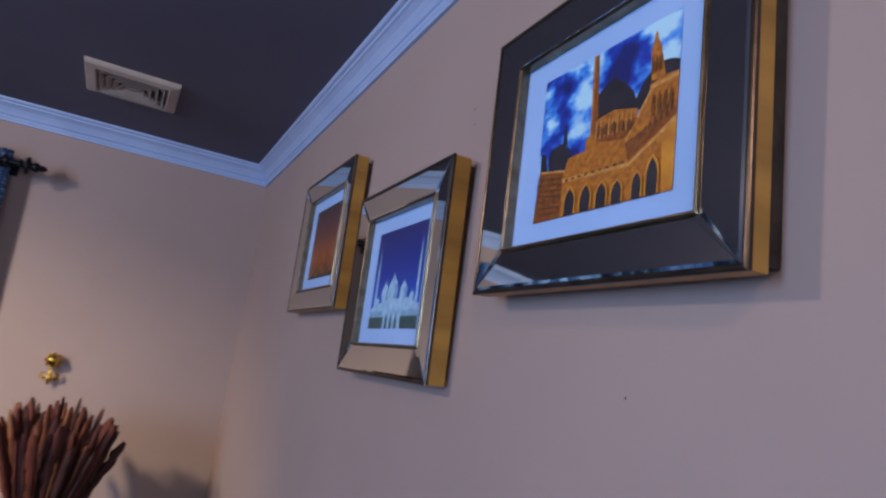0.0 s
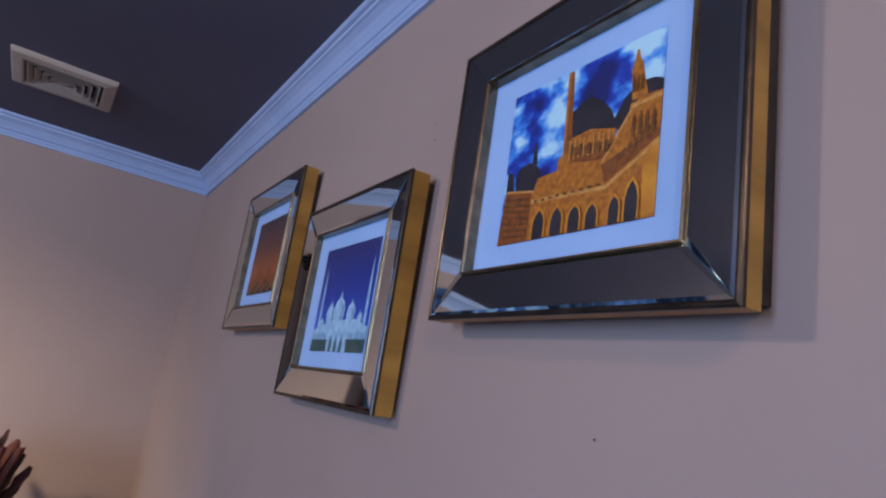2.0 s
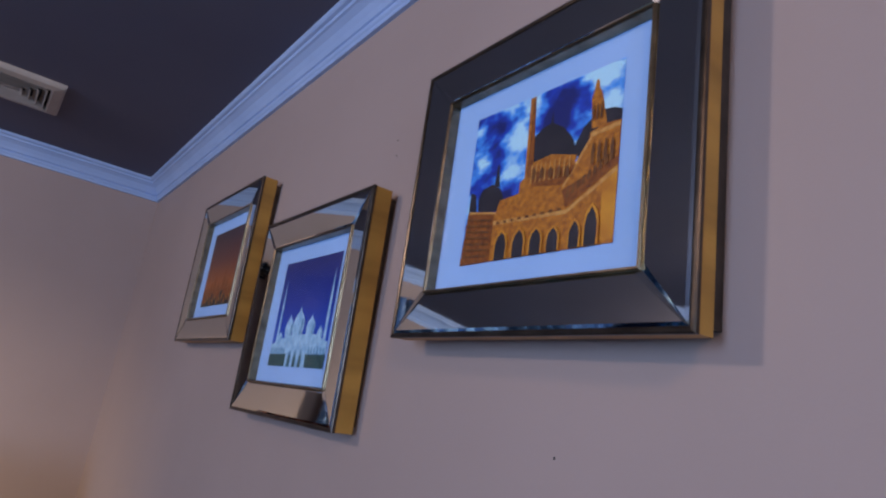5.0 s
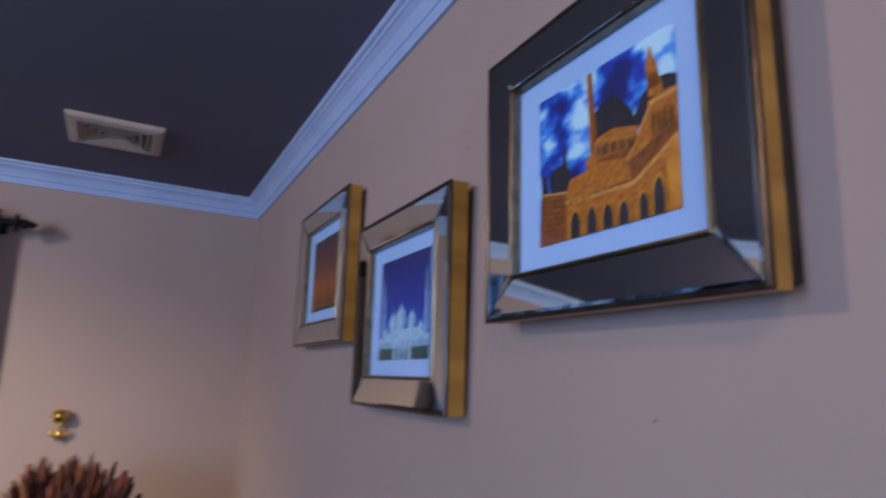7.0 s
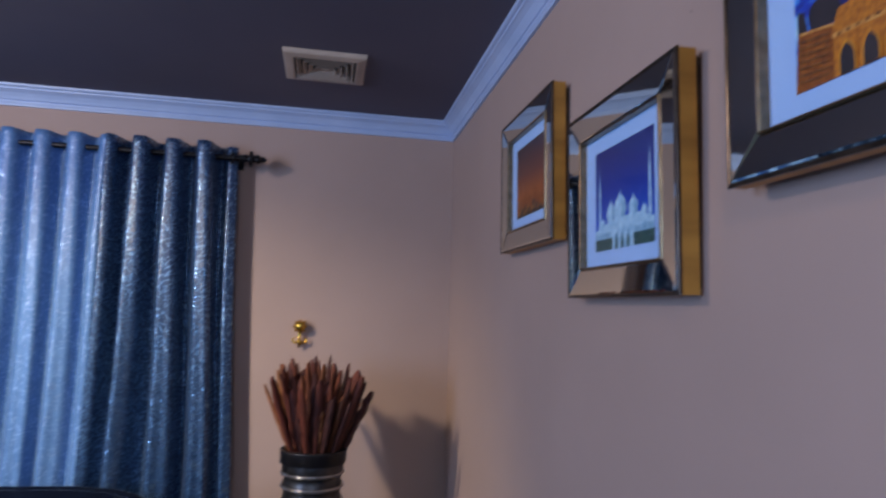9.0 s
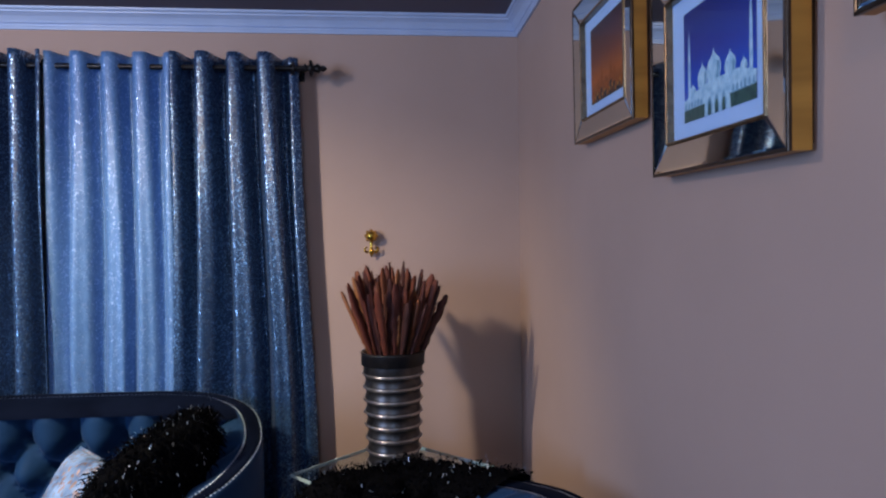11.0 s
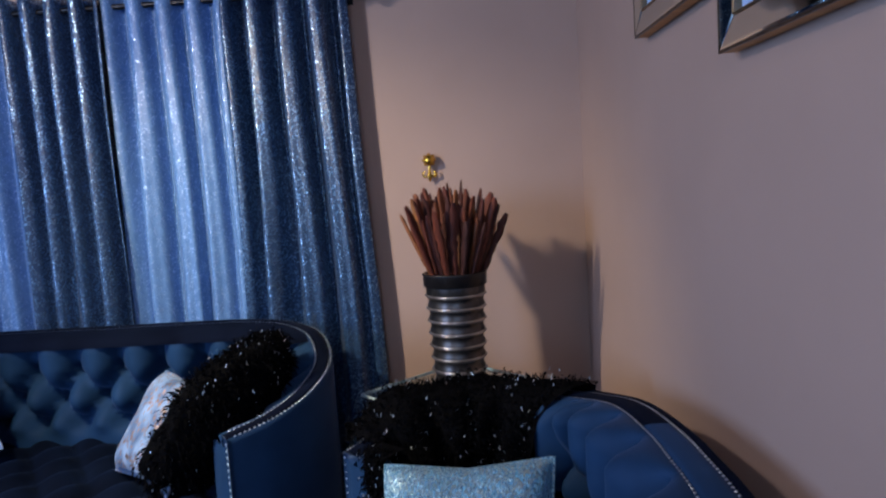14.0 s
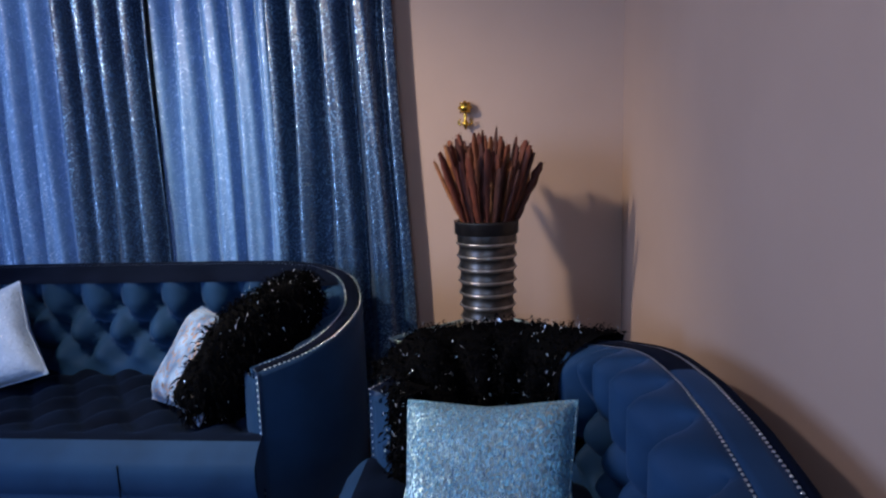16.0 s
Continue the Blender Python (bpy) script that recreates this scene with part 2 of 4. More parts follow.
def skewed(bm):
    for v in bm.verts:
        if v.co.x > -0.12:
            v.co.x += SKEW * v.co.y
    return bm


tagged(part("wall_east", skewed(box(0, RY - 0.15, 0, 0.15, 0, H)), WALL), "peach-painted plaster wall hung with three pictures", "wall", kind="structure")
tagged(part("wall_south", box(RX - 0.15, RY - 0.15, 0, 0.03, RY, H), WALLCOOL), "unseen closing wall, teal-grey to tint the mirror reflections", "wall", kind="structure")
tagged(part("wall_west", box(RX - 0.15, RY, 0, RX, 0, H), WALLCOOL), "unseen side wall, teal-grey to tint the mirror reflections", "wall", kind="structure")
tagged(part("floor", box(RX, RY, -0.1, 0.1, 0, 0), FLOOR), "dark brown tiled floor under the sofas", "floor", kind="structure")
tagged(part("ceiling", box(RX - 0.15, RY - 0.15, H, 0.15, 0.15, H + 0.12), CEIL), "matt grey-mauve painted ceiling", "ceiling", kind="structure")

# cornice profile: inset from the wall and height, from the foot up
cp = [(0.0, 2.540), (0.010, 2.540), (0.012, 2.548), (0.016, 2.553), (0.018, 2.560), (0.014, 2.564), (0.020, 2.566), (0.026, 2.578), (0.036, 2.592), (0.050, 2.602), (0.056, 2.604), (0.058, 2.611), (0.066, 2.613), (0.070, 2.617), (0.072, 2.6245), (0.0, 2.6245)]
cornice = part("cornice", skewed(sweep_rect(cp, RX, RY, 0, 0)), CORNICE)
tagged(cornice, "pale blue-white moulded plaster cornice under the ceiling", "cornice", kind="structure")


# ---- ceiling vent ----
def ceiling_vent(x0, y0, x1, y1):
    t = thing("ceiling_vent", pose(0, 0, H), "cream square ceiling air vent with nested louvres", "air vent")
    # flat near-black plate puts the shade between the louvres into colour; no shaft cut
    part("backing", box(x0 + 0.02, y0 + 0.02, -0.004, x1 - 0.02, y1 - 0.02, -0.0005), VENTDARK, t, "near-black plate for the shade behind the louvres")
    part("frame", sweep_rect([(0, -0.001), (0, -0.010), (0.006, -0.018), (0.034, -0.024), (0.040, -0.020), (0.040, -0.001)], x0, y0, x1, y1), VENT, t)
    for k in range(4):
        i = 0.048 + 0.023 * k
        part("louvre", sweep_rect([(i, -0.024), (i + 0.002, -0.024), (i + 0.016, -0.006), (i + 0.014, -0.006)], x0, y0, x1, y1), VENT, t)
    part("centre_plate", box(x0 + 0.142, y0 + 0.132, -0.022, x1 - 0.142, y1 - 0.132, -0.012, 0.002), VENT, t)
    return t


ceiling_vent(-0.806, -0.757, -0.490, -0.475)


# ---- pictures ----
def flat_colour(name, low, high, scale=40.0, rough=0.55):
    return surface(name, low, high, rough, scale=scale, bump=0)


def cloud_sky(name, stops, scale):
    m, nodes, links, bsdf = material(name)
    n = noise_node(nodes, links, scale, 6, stretch=(1, 1.3, 1))
    r = ramp_node(nodes, links, n.outputs[0], stops)
    links.new(r.outputs[0], bsdf.inputs["Base Color"])
    bsdf.inputs["Roughness"].default_value = 0.5
    return m


def fade_sky(name, stops, height):
    m, nodes, links, bsdf = material(name)
    tc = nodes.new("ShaderNodeTexCoord")
    sep = nodes.new("ShaderNodeSeparateXYZ")
    links.new(tc.outputs["Object"], sep.inputs[0])
    div = nodes.new("ShaderNodeMath")
    div.operation = "DIVIDE"
    div.inputs[1].default_value = height
    links.new(sep.outputs[1], div.inputs[0])
    r = ramp_node(nodes, links, div.outputs[0], stops)
    links.new(r.outputs[0], bsdf.inputs["Base Color"])
    bsdf.inputs["Roughness"].default_value = 0.5
    return m


SKY_STORM = cloud_sky("stormy_blue_sky_ink", [(0.38, (0.003, 0.012, 0.14)), (0.46, (0.006, 0.05, 0.46)), (0.52, (0.06, 0.32, 0.85)), (0.59, (0.58, 0.88, 0.98))], 15)
SKY_DEEP = fade_sky("deep_blue_sky_ink", [(0.15, (0.012, 0.10, 0.62)), (0.6, (0.010, 0.035, 0.30)), (1.0, (0.012, 0.02, 0.16))], 0.21)
SKY_DUSK = fade_sky("orange_dusk_ink", [(0.0, (0.06, 0.03, 0.012)), (0.3, (0.40, 0.10, 0.015)), (0.6, (0.16, 0.045, 0.025)), (1.0, (0.05, 0.022, 0.028))], 0.21)
INK_GOLD = flat_colour("golden_stone_ink", (0.34, 0.085, 0.005), (0.66, 0.22, 0.012), 130)
INK_AMBER = flat_colour("amber_stone_ink", (0.56, 0.175, 0.008), (0.82, 0.33, 0.018), 40)
INK_PALE = flat_colour("pale_stone_ink", (0.55, 0.20, 0.03), (0.80, 0.39, 0.09), 120)
INK_DARK = flat_colour("dark_dome_ink", (0.006, 0.006, 0.014), (0.03, 0.022, 0.03), 30)
INK_SHADE = flat_colour("brown_shade_ink", (0.12, 0.035, 0.008), (0.26, 0.085, 0.012), 60)
INK_BROWN = flat_colour("russet_stone_ink", (0.18, 0.038, 0.003), (0.38, 0.100, 0.008), 120)
INK_WHITE = flat_colour("white_marble_ink", (0.28, 0.50, 0.68), (0.52, 0.74, 0.86), 70)
INK_GREY = flat_colour("blue_grey_marble_ink", (0.10, 0.26, 0.42), (0.24, 0.45, 0.62), 70)
INK_GREEN = flat_colour("dark_garden_ink", (0.015, 0.05, 0.05), (0.05, 0.12, 0.10), 80)
INK_GLOW = flat_colour("lit_window_ink", (0.45, 0.20, 0.02), (0.6, 0.3, 0.04), 90)


def arch_shape(u, v, half, tall):
    """A pointed arch as (u, v) pairs."""
    return [(u - half, v), (u - half, v + tall * 0.55), (u - half * 0.7, v + tall * 0.8), (u, v + tall), (u + half * 0.7, v + tall * 0.8), (u + half, v + tall * 0.55), (u + half, v)]


def print_amber():
    shapes = [(SKY_STORM, [(0, 0), (1, 0), (1, 1), (0, 1)]),
              (INK_DARK, [(0.017, 0.34), (0.018, 0.483), (0.064, 0.455), (0.085, 0.34)]),
              (INK_DARK, [(0.099, 0.33), (0.085, 0.419), (0.116, 0.482), (0.193, 0.498), (0.262, 0.45), (0.293, 0.369), (0.275, 0.31)]),
              (INK_DARK, [(0.205, 0.48), (0.218, 0.619), (0.228, 0.619), (0.250, 0.466)]),
              (INK_DARK, [(0.47, 0.54), (0.454, 0.641), (0.471, 0.722), (0.523, 0.763), (0.575, 0.772), (0.585, 0.86), (0.592, 0.772), (0.659, 0.723), (0.721, 0.645), (0.759, 0.552), (0.764, 0.50)]),
              (INK_DARK, [(0.740, 0.54), (0.748, 0.596), (0.788, 0.674), (0.832, 0.71), (0.90, 0.74), (0.957, 0.731), (1.0, 0.707), (1.0, 0.6), (0.78, 0.5)]),
              (INK_GOLD, [(0.47, 0.558), (0.60, 0.575), (0.762, 0.525), (0.742, 0.43), (0.686, 0.36), (0.48, 0.37)]),
              (INK_GOLD, [(0.399, 0.36), (0.400, 0.456), (0.43, 0.477), (0.415, 0.993), (0.453, 0.994), (0.489, 0.46), (0.497, 0.43), (0.5, 0.36)]),
              (INK_GOLD, [(0.80, 0.0), (0.83, 0.632), (0.921, 0.654), (1.0, 0.647), (1.0, 0.0)]),
              (INK_GOLD, [(0.837, 0.65), (0.822, 0.833), (0.836, 0.881), (0.845, 0.935), (0.856, 0.935), (0.868, 0.875), (0.883, 0.847), (0.924, 0.64)]),
              (INK_GOLD, [(0.62, 0.2), (0.688, 0.377), (0.84, 0.608), (1.0, 0.62), (1.0, 0.2)]),
              (INK_GOLD, [(0.0, 0.0), (0.027, 0.349), (0.245, 0.307), (0.265, 0.375), (0.405, 0.389), (0.5, 0.373), (0.676, 0.367), (0.74, 0.2), (1.0, 0.3), (1.0, 0.0)]),
              (INK_AMBER, [(0.93, 0.02), (0.92, 0.40), (1.0, 0.44), (1.0, 0.02)]),
              (INK_PALE, [(0.03, 0.335), (0.245, 0.292), (0.245, 0.307), (0.027, 0.349)]),
              (INK_PALE, [(0.22, 0.225), (0.728, 0.199), (0.728, 0.222), (0.22, 0.252)]),
              (INK_PALE, [(0.728, 0.199), (1.0, 0.375), (1.0, 0.40), (0.728, 0.222)]),
              (INK_PALE, [(0.69, 0.36), (0.70, 0.35), (0.845, 0.59), (0.835, 0.605)]),
              (INK_PALE, [(0.84, 0.600), (1.0, 0.615), (1.0, 0.64), (0.835, 0.625)])]
    shapes.append((INK_BROWN, [(0.0, 0.0), (0.02, 0.335), (0.235, 0.295), (0.235, 0.0)]))
    shapes.append((INK_BROWN, [(0.47, 0.50), (0.762, 0.47), (0.742, 0.43), (0.686, 0.37), (0.49, 0.41)]))
    shapes.append((INK_BROWN, [(0.69, 0.34), (0.72, 0.232), (1.0, 0.405), (1.0, 0.455)]))
    shapes.append((INK_BROWN, [(0.445, 0.48), (0.44, 0.99), (0.453, 0.994), (0.489, 0.46)]))
    for k in range(9):
        shapes.append((INK_PALE, [(0.475 + 0.031 * k, 0.43 - 0.002 * k), (0.475 + 0.031 * k, 0.545 - 0.002 * k), (0.483 + 0.031 * k, 0.545 - 0.002 * k), (0.483 + 0.031 * k, 0.43 - 0.002 * k)]))
        shapes.append((INK_SHADE, [(0.26 + 0.052 * k, 0.225), (0.26 + 0.052 * k, 0.24), (0.285 + 0.052 * k, 0.238), (0.285 + 0.052 * k, 0.223)]))
        shapes.append((INK_SHADE, [(0.72 + 0.03 * k, 0.28 + 0.019 * k), (0.72 + 0.03 * k, 0.33 + 0.019 * k), (0.738 + 0.03 * k, 0.342 + 0.019 * k), (0.738 + 0.03 * k, 0.292 + 0.019 * k)]))
    for k in range(7):
        shapes.append((INK_SHADE, [(0.02, 0.05 + 0.04 * k), (0.22, 0.03 + 0.037 * k), (0.22, 0.042 + 0.037 * k), (0.02, 0.062 + 0.04 * k)]))
    for k in range(5):
        shapes.append((INK_SHADE, arch_shape(0.50 + 0.055 * k, 0.45 - 0.01 * k, 0.012, 0.07)))
    for k in range(4):
        shapes.append((INK_SHADE, arch_shape(0.862 + 0.035 * k, 0.44, 0.009, 0.13)))
    for k in range(3):
        shapes.append((INK_SHADE, arch_shape(0.845 + 0.024 * k, 0.69, 0.006, 0.1)))
    for u, half, tall in ((0.318, 0.050, 0.185), (0.444, 0.048, 0.175), (0.560, 0.045, 0.16), (0.668, 0.042, 0.145), (0.795, 0.036, 0.16), (0.886, 0.042, 0.225)):
        shapes.append((INK_AMBER, arch_shape(u, 0.0, half, tall)))
        shapes.append((INK_DARK, arch_shape(u, 0.0, half * 0.78, tall * 0.90)))
    return shapes


def dome(u, v, half, tall):
    return [(u - half * 0.8, v), (u - half, v + tall * 0.4), (u - half * 0.75, v + tall * 0.68), (u - half * 0.15, v + tall * 0.9), (u, v + tall * 1.12), (u + half * 0.15, v + tall * 0.9), (u + half * 0.75, v + tall * 0.68), (u + half, v + tall * 0.4), (u + half * 0.8, v)]


def print_marble():
    shapes = [(SKY_DEEP, [(0, 0), (1, 0), (1, 1), (0, 1)])]
    for u, v in ((0.085, 0.84), (0.935, 0.86)):
        shapes.append((INK_WHITE, [(u - 0.022, 0.2), (u - 0.016, v - 0.25), (u - 0.007, v - 0.1), (u, v), (u + 0.007, v - 0.1), (u + 0.016, v - 0.25), (u + 0.022, 0.2)]))
    for u, v, half, tall in ((0.14, 0.22, 0.05, 0.1), (0.29, 0.27, 0.075, 0.2), (0.68, 0.28, 0.075, 0.18), (0.85, 0.24, 0.045, 0.12), (0.46, 0.28, 0.105, 0.25)):
        shapes.append((INK_WHITE, dome(u, v, half, tall)))
        shapes.append((INK_GREY, [(u + half * 0.3, v), (u + half * 0.45, v + tall * 0.6), (u + half * 0.7, v + tall * 0.6), (u + half * 0.85, v + tall * 0.4), (u + half * 0.7, v)]))
    shapes.append((INK_WHITE, [(0.0, 0.1), (0.0, 0.2), (0.2, 0.255), (0.39, 0.29), (0.78, 0.29), (1.0, 0.22), (1.0, 0.1)]))
    shapes.append((INK_GREEN, [(0.0, 0.0), (0.0, 0.11), (1.0, 0.12), (1.0, 0.0)]))
    shapes.append((INK_WHITE, [(0.32, 0.0), (0.33, 0.235), (0.66, 0.245), (0.69, 0.0)]))
    for k in range(6):
        shapes.append((INK_GREY, arch_shape(0.72 + 0.05 * k, 0.11, 0.015, 0.075)))
        shapes.append((INK_GREY, arch_shape(0.03 + 0.05 * k, 0.11, 0.015, 0.07)))
    for u in (0.40, 0.50, 0.60):
        shapes.append((INK_GREY, arch_shape(u, 0.0, 0.03, 0.16)))
        shapes.append((INK_GREEN, arch_shape(u, 0.0, 0.02, 0.12)))
    return shapes


def print_dusk():
    shapes = [(SKY_DUSK, [(0, 0), (1, 0), (1, 1), (0, 1)])]
    for u, half, tall in ((0.08, 0.07, 0.10), (0.25, 0.06, 0.22), (0.36, 0.05, 0.30), (0.5, 0.08, 0.20), (0.66, 0.05, 0.34), (0.76, 0.05, 0.25), (0.9, 0.09, 0.16)):
        shapes.append((INK_BROWN, dome(u, 0.04, half, tall * 1.25)))
        shapes.append((INK_DARK, [(u - half, 0), (u - half, tall * 0.5), (u + half * 0.2, tall * 0.55), (u + half * 0.2, 0)]))
    for k in range(12):
        shapes.append((INK_GLOW, arch_shape(0.06 + 0.08 * k, 0.02 + 0.03 * (k % 3), 0.013, 0.05)))
    return shapes


PW, PH = 0.487, 0.422


def picture(m, shapes, label, back=0.0):
    """A bevelled mirror frame; local x across, y up, z out of the wall."""
    t = thing("framed_picture", m, label, "picture", "three framed pictures on the wall")
    part("frame_side", sweep_rect([(0.003, back), (0.001, back + 0.002), (0.001, 0.0335), (0.003, 0.0365), (0.014, 0.0365), (0.014, back)], 0, 0, PW, PH), GOLD, t, "gold-painted wooden frame side")
    part("outer_bead", sweep_rect([(0, 0.034), (0, 0.039), (0.0015, 0.0405), (0.004, 0.041), (0.0065, 0.040), (0.0065, 0.034)], 0, 0, PW, PH), DARKBEAD, t)
    part("backing", box(0.012, 0.012, -0.022, PW - 0.012, PH - 0.012, 0.0133), DARKBEAD, t, "recessed dark backing board")
    # four mitred mirror strips with ground edges
    a, b = 0.0068, 0.063
    outer = [(a, a), (PW - a, a), (PW - a, PH - a), (a, PH - a)]
    inner = [(b, b), (PW - b, b), (PW - b, PH - b), (b, PH - b)]
    for c in range(4):
        d = (c + 1) % 4
        bm = bmesh.new()
        quad = [Vector((*outer[c], 0.039)), Vector((*outer[d], 0.039)), Vector((*inner[d], 0.0335)), Vector((*inner[c], 0.0335))]
        mid = sum(quad, Vector()) / 4
        small = [mid + (q - mid) * 0.985 + Vector((0, 0, 0.0012)) for q in quad]
        along = (quad[1] - quad[0]).normalized()
        for k, q in enumerate(quad):
            small[k] = q + (along * 0.006 if k in (0, 3) else -along * 0.006) + ((mid - q) - along * (mid - q).dot(along)) * 0.14 + Vector((0, 0, 0.0014))
        base = [bm.verts.new(q) for q in quad]
        top = [bm.verts.new(q) for q in small]
        low = [bm.verts.new(q - Vector((0, 0, 0.004))) for q in quad]
        bm.faces.new(top)
        for k in range(4):
            n = (k + 1) % 4
            bm.faces.new((base[k], base[n], top[n], top[k]))
            bm.faces.new((low[k], low[n], base[n], base[k]))
        bm.faces.new(low[::-1])
        part("mirror_strip", bm, MIRROR, t, "bevelled smoked mirror strip")
    part("inner_bead", sweep_rect([(b, 0.018), (b, 0.0365), (b + 0.001, 0.038), (b + 0.003, 0.038), (b + 0.0045, 0.035), (b + 0.0045, 0.018)], 0, 0, PW, PH), BEAD, t, "thin champagne metal bead")
    mat_board = part("mat_board", box(0.02, 0.02, 0.0136, PW - 0.02, PH - 0.02, 0.0195), MAT, t, "pale blue-white mat board")
    w, h = 0.258, 0.219
    u0, v0 = (PW - w) / 2 + 0.004, (PH - h) / 2 - 0.001
    mats = list(dict.fromkeys(s[0] for s in shapes))
    me = bpy.data.meshes.new("print")
    verts, faces, idx = [], [], []
    for k, (mat, pts) in enumerate(shapes):
        faces.append(tuple(range(len(verts), len(verts) + len(pts))))
        verts += [(min(max(u, 0), 1) * w, min(max(v, 0), 1) * h, 0.00004 * k) for u, v in pts]
        idx.append(mats.index(mat))
    me.from_pydata(verts, [], faces)
    for p, i in zip(me.polygons, idx):
        p.material_index = i
    for one in mats:
        me.materials.append(one)
    art = new("print", me)
    art.parent = mat_board
    art.location = (u0, v0, 0.0203)
    pane = part("glass_pane", box(b + 0.002, b + 0.002, 0.0235, PW - b - 0.002, PH - b - 0.002, 0.0250), PANE, t, "clear picture glass")
    pane.visible_shadow = False
    return t


def on_east(y, z, tilt, x=0.0):
    """Lower far corner of a picture on the east wall; x runs towards -y."""
    return Matrix(((0, 0, -1, x), (-1, 0, 0, y), (0, 1, 0, z), (0, 0, 0, 1))) @ pose(0, 0, 0, 1.0, 0, tilt)


picture(on_east(-1.052, 1.855, -1.5, 0.005), print_dusk(), "mirror-framed print of city domes at orange dusk")
picture(on_east(-1.643, 1.688, -1.5, 0.009), print_marble(), "mirror-framed print of white marble domes under deep blue sky")
picture(on_east(-2.274, 1.821, -1.6), print_amber(), "mirror-framed print of an amber-lit domed building under clouds", 0.009)

# wall plug marks
for y, z in ((-2.103, 2.182), (-2.098, 2.216), (-2.557, 1.688)):
    mark = part("nail_hole", lathe([(0.0003, 0), (0.0014, 0), (0.0017, 0.0005), (0.0010, 0.0008), (0.0003, 0.0004)], 10), VENTDARK)
    mark.matrix_world = pose(SKEW * y, y, z, 0, -90, 0)
    tagged(mark, "tiny dark nail hole in the peach wall", "nail hole", "nail holes")


# ---- curtains ----
ROD_Y, ROD_Z = -0.12, 2.345


def curtain(x_right, x_left, waves, mat, label, seed, flare=0.0, crisp=1.4, deep=0.066, hemmed=False):
    """One eyelet panel: folds forward and back round the rod, looser towards the hem."""
    t = thing("curtain", pose(0, 0, 0), label, "curtain", "eyelet curtains on the rod")
    rnd = random.Random(seed)
    ph = [rnd.uniform(-0.5, 0.5) for _ in range(8)]
    nx, nz = waves * 22, 46
    verts, faces = [], []
    top, foot = 2.402, 0.035
    for k in range(nz + 1):
        f = k / nz
        z = top + (foot - top) * (f ** 1.15)
        for i in range(nx + 1):
            u = i / nx
            a = 2 * math.pi * (waves * u)
            loose = min(1.0, f * 1.6)
            amp = deep * (1 - 0.28 * loose) + 0.010 * loose * math.sin(ph[0] * 6 + 5 * u)
            turn = math.cos(a + loose * (ph[1] * 0.9 + 0.6 * math.sin(2.2 * u * math.pi + ph[2] * 4)))
            y = ROD_Y - amp * math.tanh(crisp * turn) / math.tanh(crisp) + 0.007 * max(0.0, turn) ** 2
            y += loose * 0.010 * math.sin(a * 2 + ph[3] * 7 + f * 3) + 0.004 * math.sin(f * 9 + a * 0.5 + ph[4] * 9)
            x = x_right + (x_left - x_right) * u
            x += -0.009 * math.sin(a) * (0.7 + 0.3 * loose) + flare * f ** 1.1 * (1 - u) + 0.008 * loose * math.sin(f * 7 + ph[5] * 8 + u * 3)
            if hemmed:
                # the free edge turns back towards the wall
                y += (-0.082 - y) * max(0.0, 1 - u / 0.13) ** 0.6
            verts.append((x, min(y, -0.03), z))
    for k in range(nz):
        for i in range(nx):
            p = k * (nx + 1) + i
            faces.append((p, p + 1, p + nx + 2, p + nx + 1))
    cloth = raw("cloth", verts, faces, mat, t)
    solid = cloth.modifiers.new("thickness", "SOLIDIFY")
    solid.thickness, solid.offset = 0.0022, 0
    for k in range(waves * 2):
        u = (k + 0.5) / (waves * 2)
        ring = [(0.024 + 0.006 * math.cos(c), 0.006 * math.sin(c)) for c in [2 * math.pi * q / 8 for q in range(9)]]
        grommet = part("eyelet", lathe(ring, 20), BLACKMETAL, cloth, "black metal eyelet", True)
        grommet.matrix_local = pose(x_right + (x_left - x_right) * u + 0.014 * (1 if k % 2 == 0 else -1), ROD_Y, ROD_Z, 0, 90, 24 if k % 2 == 0 else -24)
    return t


curtain(-1.035, -1.575, 4, CURTAIN_DARK, "slate-blue foil-flecked eyelet curtain beside the corner", 3, flare=0.085, hemmed=True)
curtain(-1.578, -2.108, 4, CURTAIN_PALE, "pale blue shimmering eyelet curtain between dark panels", 8, crisp=0.9, deep=0.044)
curtain(-2.112, -2.560, 4, CURTAIN_DARK, "slate-blue foil-flecked eyelet curtain between pale panels", 5)
curtain(-2.563, -3.080, 4, CURTAIN_PALE, "pale blue shimmering eyelet curtain behind the sofa", 11, crisp=0.9, deep=0.044)
curtain(-3.084, -3.600, 4, CURTAIN_DARK, "slate-blue foil-flecked eyelet curtain at the far end", 17, flare=0.0)

rod = thing("curtain_rod", pose(-1.0, ROD_Y, ROD_Z, 0, 90, 0), "black metal curtain rod with turned finial", "curtain rod")
pole = part("pole", lathe([(0.001, -2.75), (0.0125, -2.75), (0.0125, 0.0), (0.001, 0.0)], 20), BLACKMETAL, rod, smooth=False)
part("finial", lathe([(0.001, 0.0), (0.020, 0.0), (0.020, 0.006), (0.013, 0.010), (0.013, 0.020), (0.036, 0.024), (0.038, 0.030), (0.034, 0.036), (0.014, 0.040), (0.017, 0.050), (0.022, 0.058), (0.018, 0.068), (0.010, 0.074), (0.015, 0.082), (0.010, 0.092), (0.003, 0.100), (0.0005, 0.101)], 24), BLACKMETAL, pole, "turned black finial", True)
